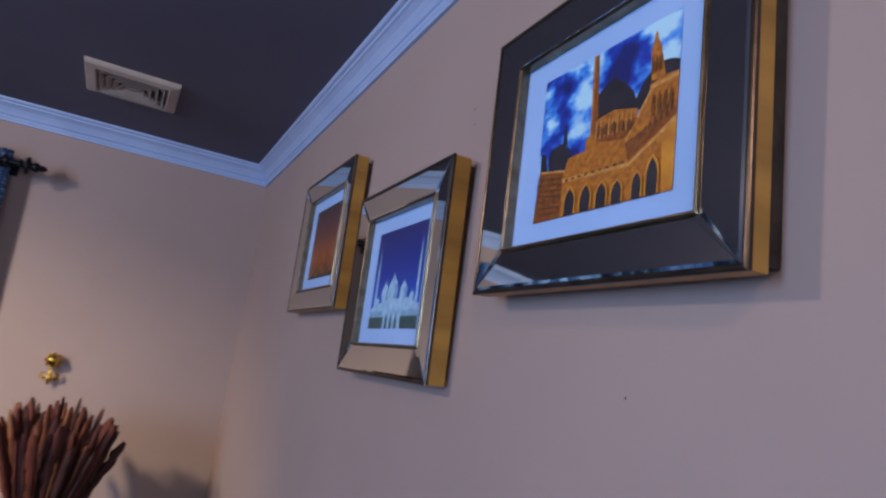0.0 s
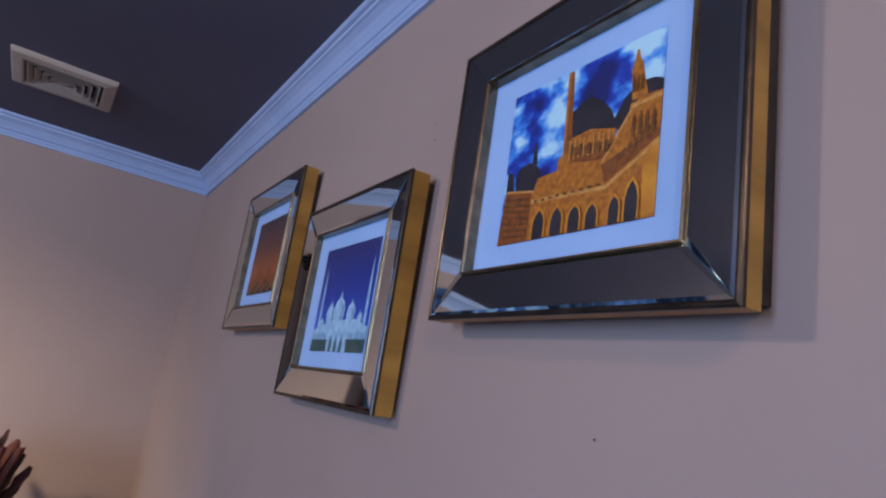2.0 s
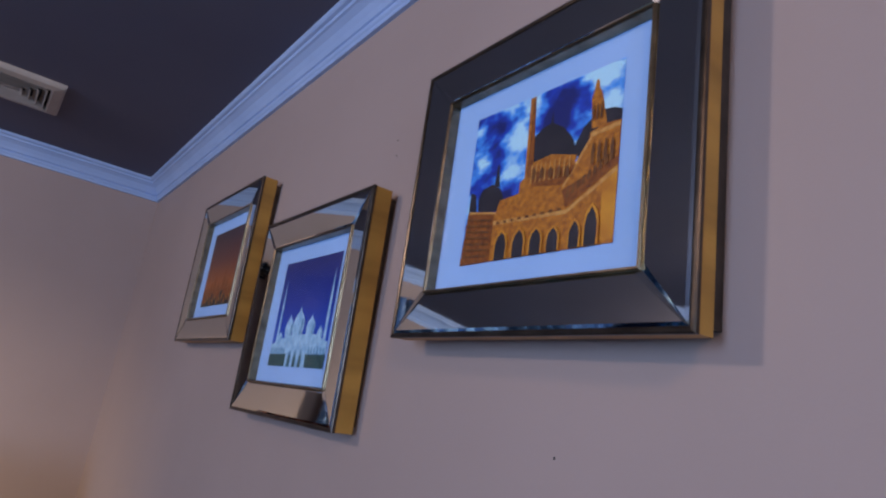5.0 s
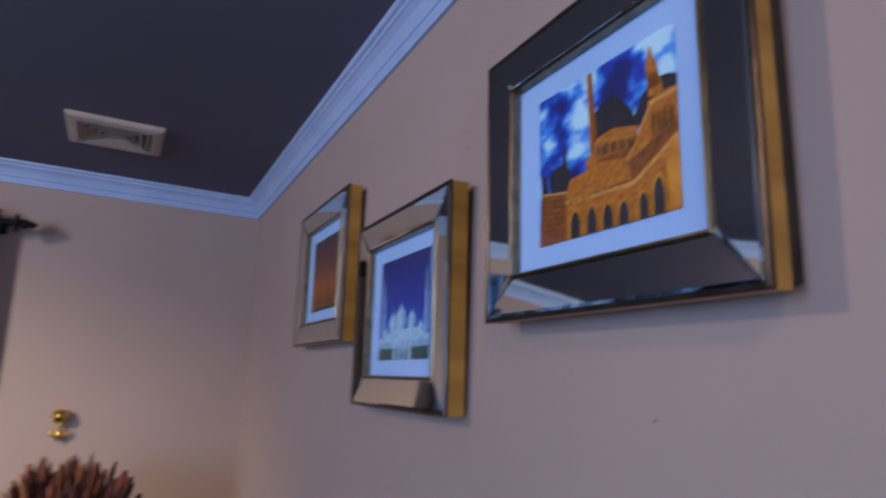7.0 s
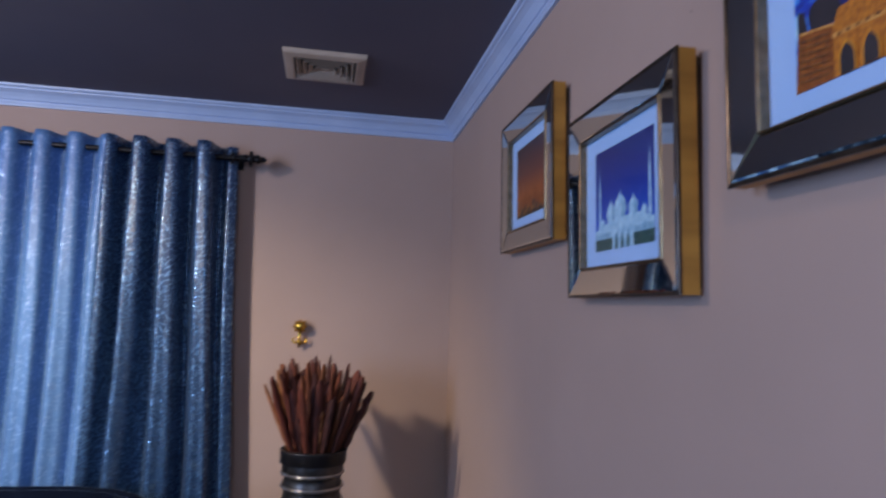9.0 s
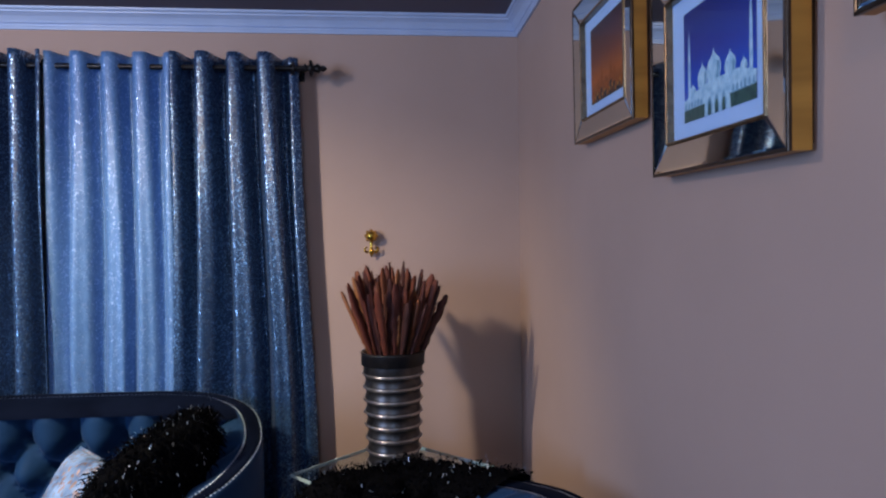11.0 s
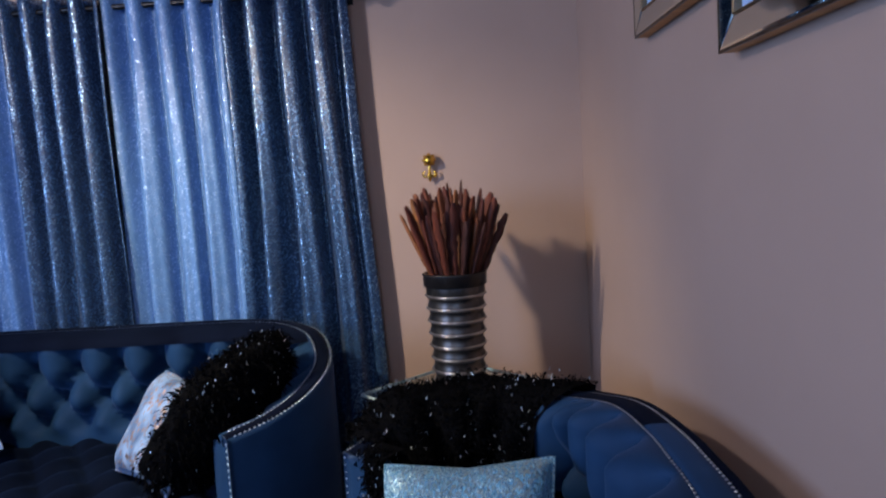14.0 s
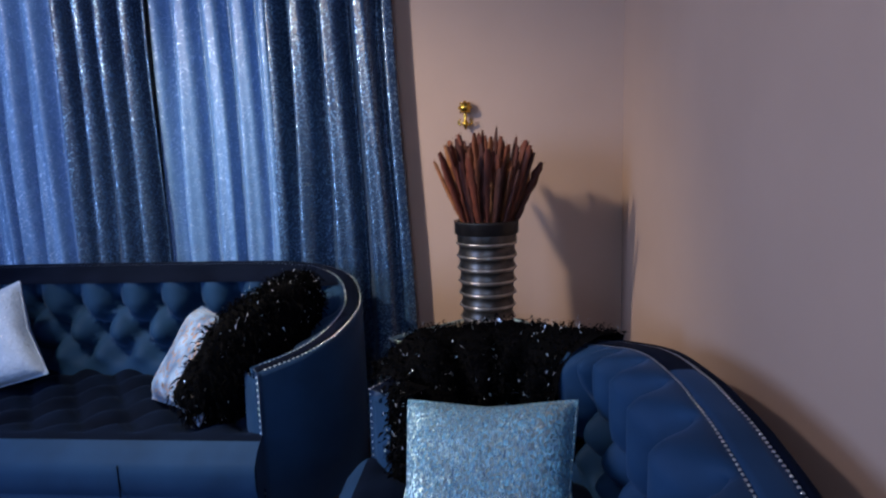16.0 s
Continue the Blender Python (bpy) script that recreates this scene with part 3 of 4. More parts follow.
for dz in (-0.035, -1.4):
    bm = box(-0.008, -0.002, dz - 0.008, 0.008, 0.112, dz + 0.008, 0.002)
    add_box(bm, -0.03, 0.112, dz - 0.02, 0.03, 0.119, dz + 0.02, 0.002)
    part("bracket", bm, BLACKMETAL, rod)

# ---- brass tie-back hook on the wall ----
hook = thing("tieback_hook", pose(-0.713, 0, 1.588), "polished brass curtain tie-back hook on the wall", "hook")
bm = lathe([(0.001, 0.0), (0.022, 0.0), (0.022, 0.004), (0.012, 0.008), (0.008, 0.02)], 20)
bmesh.ops.rotate(bm, verts=bm.verts, matrix=Matrix.Rotation(radians(90), 3, "X"))
part("wall_plate", bm, BRASS, hook, smooth=True)
bm = bmesh.new()
bmesh.ops.create_uvsphere(bm, u_segments=20, v_segments=12, radius=0.026, matrix=Matrix.Translation((0, -0.036, 0)))
for k in range(8):
    a = k * math.pi / 4
    bmesh.ops.create_uvsphere(bm, u_segments=8, v_segments=6, radius=0.008, matrix=Matrix.Translation((0.025 * math.cos(a), -0.028, 0.025 * math.sin(a))))
part("rosette", bm, BRASS, hook, smooth=True)
bm = lathe([(0.001, -0.100), (0.004, -0.096), (0.007, -0.088), (0.012, -0.078), (0.014, -0.070), (0.009, -0.060), (0.006, -0.05), (0.009, -0.036), (0.007, -0.02)], 16)
bmesh.ops.translate(bm, verts=bm.verts, vec=(0, -0.026, 0))
part("drop", bm, BRASS, hook, smooth=True)
for side in (-1, 1):
    bm = bmesh.new()
    for k in range(9):
        a = radians(-90 + 22 * k)
        bmesh.ops.create_uvsphere(bm, u_segments=8, v_segments=6, radius=0.0062 - 0.0003 * k, matrix=Matrix.Translation((side * (0.020 + 0.011 * math.cos(a)), -0.027, -0.064 + 0.011 * math.sin(a))))
    part("curl", bm, BRASS, hook, smooth=True)


# ---- tub sofas ----
HL, SEAT_Z, RW, TUFT = 1.15, 0.455, 0.062, 0.19


def spline(points, per=14):
    out = []
    p = [points[0], *points, points[-1]]
    for i in range(1, len(p) - 2):
        a, b, c, d = (np.array(q, float) for q in p[i - 1:i + 3])
        for k in range(per):
            t = k / per
            out.append(0.5 * (2 * b + (c - a) * t + (2 * a - 5 * b + 4 * c - d) * t * t + (3 * b - a - 3 * c + d) * t ** 3))
    out.append(np.array(points[-1], float))
    return np.array(out)


def sofa_rim(half, step=0.0185):
    """Outer rim of the shell from the left arm's front round the back to the right arm's front: place and inward normal."""
    right = spline(half)
    left = right[::-1] * np.array((-1, 1, 1))
    line = np.vstack((left[:-1], right))
    seg = np.linalg.norm(np.diff(line, axis=0), axis=1)
    dist = np.concatenate(([0], np.cumsum(seg)))
    n = int(dist[-1] / step)
    s = np.linspace(0, dist[-1], n + 1)
    pts = np.stack([np.interp(s, dist, line[:, k]) for k in range(3)], axis=1)
    tan = np.gradient(pts[:, :2], axis=0)
    tan /= np.linalg.norm(tan, axis=1)[:, None]
    inward = np.stack((tan[:, 1], -tan[:, 0]), axis=1)
    return s, pts, inward


RIM_A = [(0, 0, 0.918), (HL - 0.62, 0, 0.918), (HL - 0.40, -0.006, 0.914), (HL - 0.22, -0.045, 0.900), (HL - 0.075, -0.16, 0.866), (HL, -0.37, 0.805), (HL - 0.03, -0.57, 0.752), (HL - 0.12, -0.72, 0.710), (HL - 0.26, -0.835, 0.676)]
RIM_S, RIM_P, RIM_N = sofa_rim(RIM_A)


def rim_at(s, offset, z):
    """A place beside the rim: s along it, offset inward, at height z."""
    x, y = np.interp(s, RIM_S, RIM_P[:, 0]), np.interp(s, RIM_S, RIM_P[:, 1])
    nx, ny = np.interp(s, RIM_S, RIM_N[:, 0]), np.interp(s, RIM_S, RIM_N[:, 1])
    return Vector((x + nx * offset, y + ny * offset, z))


def rim_z(s):
    return float(np.interp(s, RIM_S, RIM_P[:, 2]))


def pad_offset(s, z):
    """How far the padded inside stands in from the rim, with diamond tufting."""
    below = rim_z(s) - z
    swell = RW + 0.006 + 0.085 * min(1.0, max(0.0, below) / 0.060) ** 0.5
    a, b = math.pi * (s / TUFT + z / 0.25), math.pi * (s / TUFT - z / 0.25)
    puff = (abs(math.sin(a)) * abs(math.sin(b))) ** 0.8
    # above the top row of buttons the creases run straight up to the rim
    top = 0.75 if rim_z(s) > 0.84 else 0.625
    if z > top:
        a = b = math.pi * (s / TUFT + top / 0.25)
        puff = abs(math.sin(a)) ** 0.7
        a += min(1.2, (z - top) / 0.05)
    fade = min(1.0, max(0.0, below - 0.002) / 0.024) * min(1.0, max(0.0, z - 0.47) / 0.05)
    pit = math.exp(-(math.sin(a) ** 2 + math.sin(b) ** 2) / 0.22)
    return swell + 0.030 * fade - (0.105 * (1 - puff) + 0.066 * pit) * fade


def strip(rows):
    n = len(rows[0])
    verts = [tuple(v) for r in rows for v in r]
    faces = [(k * n + i, k * n + i + 1, (k + 1) * n + i + 1, (k + 1) * n + i) for k in range(len(rows) - 1) for i in range(n - 1)]
    return verts, faces


def nail_mesh(places, r=0.0044):
    verts, faces = [], []
    for p, nrm in places:
        q = nrm.to_track_quat("Z", "Y")
        base = len(verts)
        for ring, (rad, h) in enumerate(((1.0, 0.0), (0.72, 0.6))):
            for k in range(6):
                a = k * math.pi / 3
                verts.append(tuple(p + q @ Vector((r * rad * math.cos(a), r * rad * math.sin(a), r * h))))
        verts.append(tuple(p + q @ Vector((0, 0, r * 0.85))))
        for k in range(6):
            n = (k + 1) % 6
            faces += [(base + k, base + n, base + 6 + n, base + 6 + k), (base + 6 + k, base + 6 + n, base + 12)]
    return verts, faces


def tub_sofa(m, label, rolled=True):
    t = thing("tub_sofa", m, label, "sofa", "navy velvet tub sofas")
    total = RIM_S[-1]
    # outer shell, closed under the rim and down the inside
    rows = []
    for s in RIM_S:
        zt = rim_z(s)
        rows.append([rim_at(s, RW - 0.03, 0.13), rim_at(s, 0.004, 0.13), rim_at(s, -0.004, 0.40), rim_at(s, -0.001, zt - 0.02), rim_at(s, 0.0, zt - 0.004), rim_at(s, 0.006, zt), rim_at(s, RW, zt), rim_at(s, RW - 0.03, zt - 0.03), rim_at(s, RW - 0.03, 0.13)])
    v, f = strip(rows)
    n = len(rows[0])
    f.append(tuple(range(n - 1)))
    f.append(tuple(range((len(rows) - 1) * n + n - 2, (len(rows) - 1) * n - 1, -1)))
    shell = raw("shell", v, f, VELVET, t, "smooth navy velvet outside")
    # flat band on the rim; its near-black lengths hold shade in their colour
    lengths = ((0.0, total, VELVETSHADED),) if rolled else ((0.0, 1.47, VELVETSHADED), (1.46, total, VELVET))
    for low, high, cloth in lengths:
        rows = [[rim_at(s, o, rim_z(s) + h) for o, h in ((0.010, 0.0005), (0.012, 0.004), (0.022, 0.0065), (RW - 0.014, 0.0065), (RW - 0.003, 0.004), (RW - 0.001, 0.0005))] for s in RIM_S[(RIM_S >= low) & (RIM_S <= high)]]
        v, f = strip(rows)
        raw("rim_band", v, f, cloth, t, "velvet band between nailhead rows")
    if not rolled:
        # near-black roll added along the rim's outer edge for the shell's shaded top
        rows = [[rim_at(s, o, rim_z(s) + h) for o, h in ((0.002, 0.0), (-0.002, 0.004), (-0.012, 0.004), (-0.021, -0.003), (-0.026, -0.014), (-0.025, -0.030), (-0.015, -0.044), (0.001, -0.052))] for s in RIM_S[(RIM_S > 0.95) & (RIM_S < total - 0.3)]]
        v, f = strip(rows)
        raw("shade_edge", v, f, VELVETSHADED, t, "near-black rolled edge for the shell's shaded top")
    # tufted inside
    rows = []
    for s in RIM_S:
        zt = rim_z(s)
        low, row = 0.40, [rim_at(s, RW + 0.002, zt - 0.001)]
        for k in range(27):
            z = zt + 0.002 + (low - zt) * (k / 26) ** 1.25
            lift = 0.0 if rolled else 0.030 * abs(math.sin(math.pi * (s / TUFT + 3.0))) ** 1.1 * math.sin(math.pi * min(1.0, max(0.0, zt - z) / 0.16)) ** 0.7
            row.append(rim_at(s, pad_offset(s, z), z + lift))
        rows.append(row)
    v, f = strip(rows)
    n = len(rows[0])
    for r0 in (0, len(rows) - 1):
        s = RIM_S[r0]
        base = len(v)
        v += [tuple(rim_at(s, 0.06, p[2])) for p in rows[r0]]
        f += [(r0 * n + i, r0 * n + i + 1, base + i + 1, base + i) for i in range(n - 1)]
    backrest = raw("backrest", v, f, VELVET, t, "deep diamond-tufted velvet inside")
    # plain roll under the rim of the back, the shade there put into its near-black colour
    rows = []
    for s in RIM_S[(RIM_S > 0.75) & (RIM_S < total - 0.75)] if rolled else ():
        e = min(1.0, (min(s, total - s) - 0.75) / 0.25)
        zt = rim_z(s)
        rows.append([rim_at(s, RW + (0.180 - RW) * math.sin(a), zt + 0.003 - 0.004 * (1 - e) - 0.062 * (1 - math.cos(a)) * e) for a in [math.pi / 2 * k / 8 for k in range(9)]])
    if rolled:
        v, f = strip(rows)
        raw("shaded_top_roll", v, f, VELVETSHADED, t, "velvet roll along the back, shade in its near-black colour")
    # buttons of the back, near-black so their colour adds the pits' shade
    places = []
    for row in range(1, 6):
        z = 0.47 + 0.125 * row * 0.999
        z = 0.125 * round(z / 0.125)
        for k in range(int(total / (TUFT / 2))):
            s = TUFT / 2 * k
            on = abs((s / TUFT + z / 0.25) % 1) < 1e-3 or abs((s / TUFT + z / 0.25) % 1 - 1) < 1e-3
            if on and z < rim_z(s) - (0.15 if rolled else 0.07) and (0.1 if rolled else 1.05) < s < total - 0.1:
                p = rim_at(s, pad_offset(s, z) + 0.001, z)
                q = rim_at(s, pad_offset(s, z) + 0.01, z)
                places.append((p, (q - p).normalized()))
    v, f = nail_mesh([(Vector((0, 0, 0)), Vector((0, 0, 1)))], 0.019)
    me = bpy.data.meshes.new("tuft_button")
    me.from_pydata(v, [], f)
    for p in me.polygons:
        p.use_smooth = True
    me.materials.append(VELVETSHADED)
    for p, nrm in places:
        button = new("tuft_button", me)
        button.parent = backrest
        button.matrix_local = Matrix.Translation(p) @ nrm.to_track_quat("Z", "Y").to_matrix().to_4x4()
    # nailheads along both edges of the band and down the arm fronts
    places = []
    for off in (0.0055, RW + 0.0035):
        gap = 0.017 if rolled else 0.0135
        for k in range(int(total / gap)):
            s = gap * k
            places.append((rim_at(s, off, rim_z(s) + 0.0008), Vector((0, 0, 1))))
    for s, side in ((0.0, -1), (total, 1)):
        out = (rim_at(s, 0, 0) - rim_at(s - side * 0.03, 0, 0)).normalized()
        for k in range(24):
            places.append((rim_at(s, 0.007, rim_z(s) - 0.015 - 0.022 * k) + out * 0.0008, out))
    v, f = nail_mesh(places, 0.0044 if rolled else 0.0034)
    tagged(raw("nailhead_trim", v, f, NAIL, shell, "bright nailhead trim"), kind="stuff")
    # padded facing on each arm front
    for s, side in ((0.0, -1), (total, 1)):
        out = (rim_at(s, 0, 0) - rim_at(s - side * 0.03, 0, 0)).normalized()
        rows = []
        for k in range(13):
            z = 0.16 + (rim_z(s) - 0.028 - 0.16) * k / 12
            wide = 0.165
            rows.append([rim_at(s, 0.024 + (wide - 0.024) * j / 8, z) + out * (0.001 + 0.016 * math.sin(math.pi * j / 8) ** 0.5 * math.sin(math.pi * (k + 0.3) / 12.6) ** 0.4) for j in range(9)])
        v, f = strip(rows)
        raw("arm_facing", v, f, VELVET, t)
    # seat with tufted top
    rows = []
    depth0, depth1, ny = -0.10, -0.915, 44
    nx = 120
    for j in range(ny + 1):
        fy = j / ny
        y = depth0 + (depth1 - depth0) * fy
        wide = HL - 0.13 - 0.128 * min(1, max(0, (-y - 0.42) / 0.40))
        row = []
        for i in range(nx + 1):
            fx = i / nx * 2 - 1
            x = wide * fx
            a, b = math.pi * (x / 0.20 + y / 0.26), math.pi * (x / 0.20 - y / 0.26)
            puff = (abs(math.sin(a)) * abs(math.sin(b))) ** 0.6
            edge = 1 - (1 - min(1.0, (y - depth1) / 0.09)) ** 2.2
            z = SEAT_Z - 0.040 * (1 - puff) * min(1, max(0.0, y - depth1 - 0.09) / 0.10) - 0.060 * (1 - edge)
            row.append((x, y, z))
        rows.append(row)
    # behind the lip the surface turns near-black, the seat's shade as colour
    lip = ny - 3
    v, f = strip(rows[:lip + 1])
    raw("seat", v, f, SEATSHADED, t, "tufted velvet seat, shade in its near-black colour")
    for side in (0, nx):
        edge_row = [r[side] for r in rows]
        vv, ff = strip([edge_row, [(p[0], p[1], 0.272) for p in edge_row]])
        raw("seat_side", vv, ff, VELVET, t)
    front = rows[lip:] + [[(p[0], y, z) for p in rows[ny]] for z, y in ((0.385, depth1 - 0.010), (0.35, depth1 - 0.012), (0.30, depth1 - 0.008), (0.272, depth1 + 0.004))]
    v, f = strip(front)
    seat_front = raw("seat_front", v, f, VELVET, t, "smooth navy velvet seat border")
    for x in (-0.42, 0.42):
        seam = part("seam", lathe([(0.0005, -0.075), (0.0026, -0.07), (0.0026, 0.04), (0.0005, 0.045)], 8), VELVETSHADED, seat_front)
        seam.location = (x, depth1 - 0.012, 0.345)
    bm = box(-(HL - 0.27), -0.912, 0.10, HL - 0.27, -0.10, 0.272, 0.012)
    part("seat_rail", bm, VELVET, t, "navy velvet front rail")
    for x, y in ((-HL + 0.45, -0.86), (HL - 0.45, -0.86), (-HL + 0.3, -0.12), (HL - 0.3, -0.12)):
        foot = part("foot", lathe([(0.001, 0), (0.022, 0), (0.026, 0.01), (0.034, 0.13), (0.001, 0.13)], 16), TABLELEG, t)
        foot.location = (x, y, 0)
    return t


SOFA_A = pose(-1.12 - HL, -0.175, 0)
sofa_a = tub_sofa(SOFA_A, "navy velvet tufted tub sofa before the curtains")
HL, RW, TUFT = 0.92, 0.071, 0.19
RIM_B = [(0, 0, 0.908), (HL - 0.78, 0, 0.904), (HL - 0.54, -0.012, 0.880), (HL - 0.33, -0.06, 0.838), (HL - 0.13, -0.18, 0.793), (HL, -0.39, 0.758), (HL - 0.03, -0.58, 0.728), (HL - 0.12, -0.73, 0.702), (HL - 0.26, -0.845, 0.676)]
RIM_S, RIM_P, RIM_N = sofa_rim(RIM_B, 0.0125)
SOFA_B = pose(-0.128, -0.885 - HL, 0, 0, 0, -90)
sofa_b = tub_sofa(SOFA_B, "navy velvet tufted tub sofa along the picture wall", False)


# ---- shaggy throws ----
def shag(t, base, count, seed, droop=0.032, sequins=330):
    """Yarn tufts and sequins grown over a list of (place, normal)."""
    rnd = random.Random(seed)
    verts, faces = [], []
    for _ in range(count):
        p, n = base[rnd.randrange(len(base))]
        p = p + Vector((rnd.gauss(0, 0.008), rnd.gauss(0, 0.008), rnd.gauss(0, 0.008)))
        side = n.cross(Vector((rnd.gauss(0, 1), rnd.gauss(0, 1), rnd.gauss(0, 1)))).normalized() * rnd.uniform(0.0015, 0.0038)
        out = (n + Vector((rnd.gauss(0, 0.7), rnd.gauss(0, 0.7), rnd.gauss(0, 0.7) - 0.35))).normalized()
        length = rnd.uniform(0.4, 1.0) * droop
        q = p + out * length * 0.55
        r = q + (out + Vector((0, 0, -0.9))).normalized() * length * 0.6
        b = len(verts)
        verts += [tuple(p - side), tuple(p + side), tuple(q + side), tuple(q - side), tuple(r)]
        faces += [(b, b + 1, b + 2, b + 3), (b + 3, b + 2, b + 4)]
    tagged(raw("yarn", verts, faces, SHAG, t, "long black yarn pile", smooth=False), kind="stuff")
    verts, faces = [], []
    for _ in range(sequins):
        p, n = base[rnd.randrange(len(base))]
        p = p + n * rnd.uniform(0.008, 0.022) + Vector((rnd.gauss(0, 0.01), rnd.gauss(0, 0.01), rnd.gauss(0, 0.01)))
        d = Vector((rnd.gauss(0, 0.45), rnd.gauss(0, 0.45), -1)).normalized() * rnd.uniform(0.0028, 0.0070)
        w = d.cross(n + Vector((rnd.gauss(0, 0.5), rnd.gauss(0, 0.5), rnd.gauss(0, 0.5)))).normalized() * rnd.uniform(0.0006, 0.0010)
        b = len(verts)
        verts += [tuple(p - d - w), tuple(p + d - w), tuple(p + d + w), tuple(p - d + w)]
        faces.append((b, b + 1, b + 2, b + 3))
    tagged(raw("sequins", verts, faces, SEQUIN, t, "loose silver sequins", smooth=False), kind="stuff")


def cloth_points(rows):
    out = []
    for j in range(len(rows) - 1):
        for i in range(len(rows[0]) - 1):
            a, b, c = rows[j][i], rows[j][i + 1], rows[j + 1][i]
            n = (b - a).cross(c - a)
            if n.length > 1e-9:
                out.append((a, n.normalized()))
    return out


def sofa_throw(m, s0, s1, low_in, low_out, label, seed, sag=0.0, heap=0.0):
    t = thing("throw", m, label, "throw")
    rows = []
    ns, nv = 46, 30
    for j in range(ns + 1):
        fs = j / ns
        s = s0 + (s1 - s0) * fs
        zt = rim_z(s) + heap * (1 - fs) ** 1.9 * min(1.0, fs / 0.16)
        row = []
        for k in range(nv + 1):
            v = k / nv
            lump = 0.012 * noise.noise(Vector((s * 9, v * 7, seed))) + 0.012 * noise.noise(Vector((s * 34, v * 22, seed)))
            if v < 0.62:
                f = v / 0.62
                z = low_in + (zt + 0.004 - low_in) * f
                o = pad_offset(s, min(z, zt - 0.1)) * (1 - f ** 6) + 0.06 * f ** 6 + 0.032 + sag * math.sin(math.pi * f) + lump
                p = rim_at(s, o, z + 0.018 * f ** 4)
            elif v < 0.80:
                f = (v - 0.62) / 0.18
                p = rim_at(s, 0.075 - 0.095 * f, zt + 0.022 + 0.010 * math.sin(math.pi * f) + lump)
            else:
                f = (v - 0.80) / 0.20
                p = rim_at(s, -0.022 - abs(lump), zt + 0.018 + (low_out - zt) * f)
            row.append(p)
        rows.append(row)
    v, f = strip(rows)
    cloth = raw("backing_cloth", v, f, SHAG, t)
    base = cloth_points(rows)
    if base[(ns // 2) * nv + int(0.71 * nv)][1].z < 0:
        base = [(p, -n) for p, n in base]
    # the end that hangs down over the arm's front
    out = (rim_at(0, 0, 0) - rim_at(0.03, 0, 0)).normalized()
    rows = []
    for k in range(15):
        z = 0.40 + (rim_z(0) + 0.03 - 0.40) * k / 14
        rows.append([rim_at(0, 0.112 + 0.009 * j, z) + out * (0.020 + 0.008 * noise.noise(Vector((j * 0.5, k * 0.5, seed)))) for j in range(11)])
    for o in (0.02, -0.02, -0.06):
        rows.append([rim_at(0, 0.112 + 0.009 * j, rim_z(0) + 0.035) + out * o for j in range(11)])
    v, f = strip(rows)
    raw("hanging_end", v, f, SHAG, t)
    face = [(p, out) for p, n in cloth_points(rows)]
    shag(cloth, base + face, 9800, seed, droop=0.026)
    return t


sofa_throw(SOFA_B, 0.05, 0.96, 0.47, 0.72, "black shaggy sequinned throw over the sofa arm", 5, heap=0.115)


# ---- cushions ----
def cushion(m, size, thick, mat, label, seed):
    """A square stuffed cushion standing on its lower edge; local x across, z up, -y its face."""
    t = thing("cushion", m, label, "cushion", "sequinned cushions on the sofas")
    n = 30
    verts, faces = [], []
    for side in (-1, 1):
        for j in range(n + 1):
            for i in range(n + 1):
                u, v = i / n * 2 - 1, j / n * 2 - 1
                pinch = 1 - 0.085 * (1 - abs(u)) * abs(v) ** 4 * 1.2
                pinch2 = 1 - 0.10 * (1 - abs(v)) * abs(u) ** 4 * 1.2
                fat = ((1 - u ** 4) * (1 - v ** 4)) ** 0.55
                wob = 0.008 * noise.noise(Vector((u * 2.2, v * 2.2, seed + side)))
                verts.append((u * size / 2 * pinch2, side * (fat * thick / 2 + wob * fat), v * size / 2 * pinch + size / 2))
    m1 = (n + 1) ** 2
    for side in (0, 1):
        for j in range(n):
            for i in range(n):
                p = side * m1 + j * (n + 1) + i
                q = (p, p + 1, p + n + 2, p + n + 1)
                faces.append(q if side == 0 else q[::-1])
    raw("cover", verts, faces, mat, t)
    edge = []
    for k in range(4 * n):
        s, r = divmod(k, n)
        u, v = ((r, 0), (n, r), (n - r, n), (0, n - r))[s]
        edge.append(Vector(verts[v * (n + 1) + u]))
    vs, fs = [], []
    for k, p in enumerate(edge):
        d = (edge[(k + 1) % len(edge)] - edge[k - 1]).normalized()
        o = d.cross(Vector((0, 1, 0)))
        for c in range(6):
            a = c * math.pi / 3
            vs.append(tuple(p + (o * math.cos(a) + Vector((0, 1, 0)) * math.sin(a)) * 0.004))
    e = len(edge)
    for k in range(e):
        for c in range(6):
            fs.append((k * 6 + c, k * 6 + (c + 1) % 6, ((k + 1) % e) * 6 + (c + 1) % 6, ((k + 1) % e) * 6 + c))
    raw("piping", vs, fs, mat, t)
    return t


def lean(foot, up, face):
    """A pose whose z runs along up and whose -y looks towards face."""
    z = Vector(up).normalized()
    y = -(Vector(face) - z * Vector(face).dot(z)).normalized()
    x = y.cross(z)
    return Matrix.Translation(foot) @ Matrix((x, y, z)).transposed().to_4x4()


cushion(lean((-0.615, -1.738, 0.453), (0.045, 0.66, 0.62), (-0.15, -1, 0.6)), 0.438, 0.13, SEQUIN_CLOTH, "silver-blue sequinned cushion leaning on the black throw", 2)
cushion(lean((-1.792, -0.818, 0.460), (0.36, 0.45, 0.82), (-0.62, -0.78, 0.6)), 0.40, 0.16, PATCH_CLOTH, "silver-grey sequinned cushion in the sofa corner", 6)
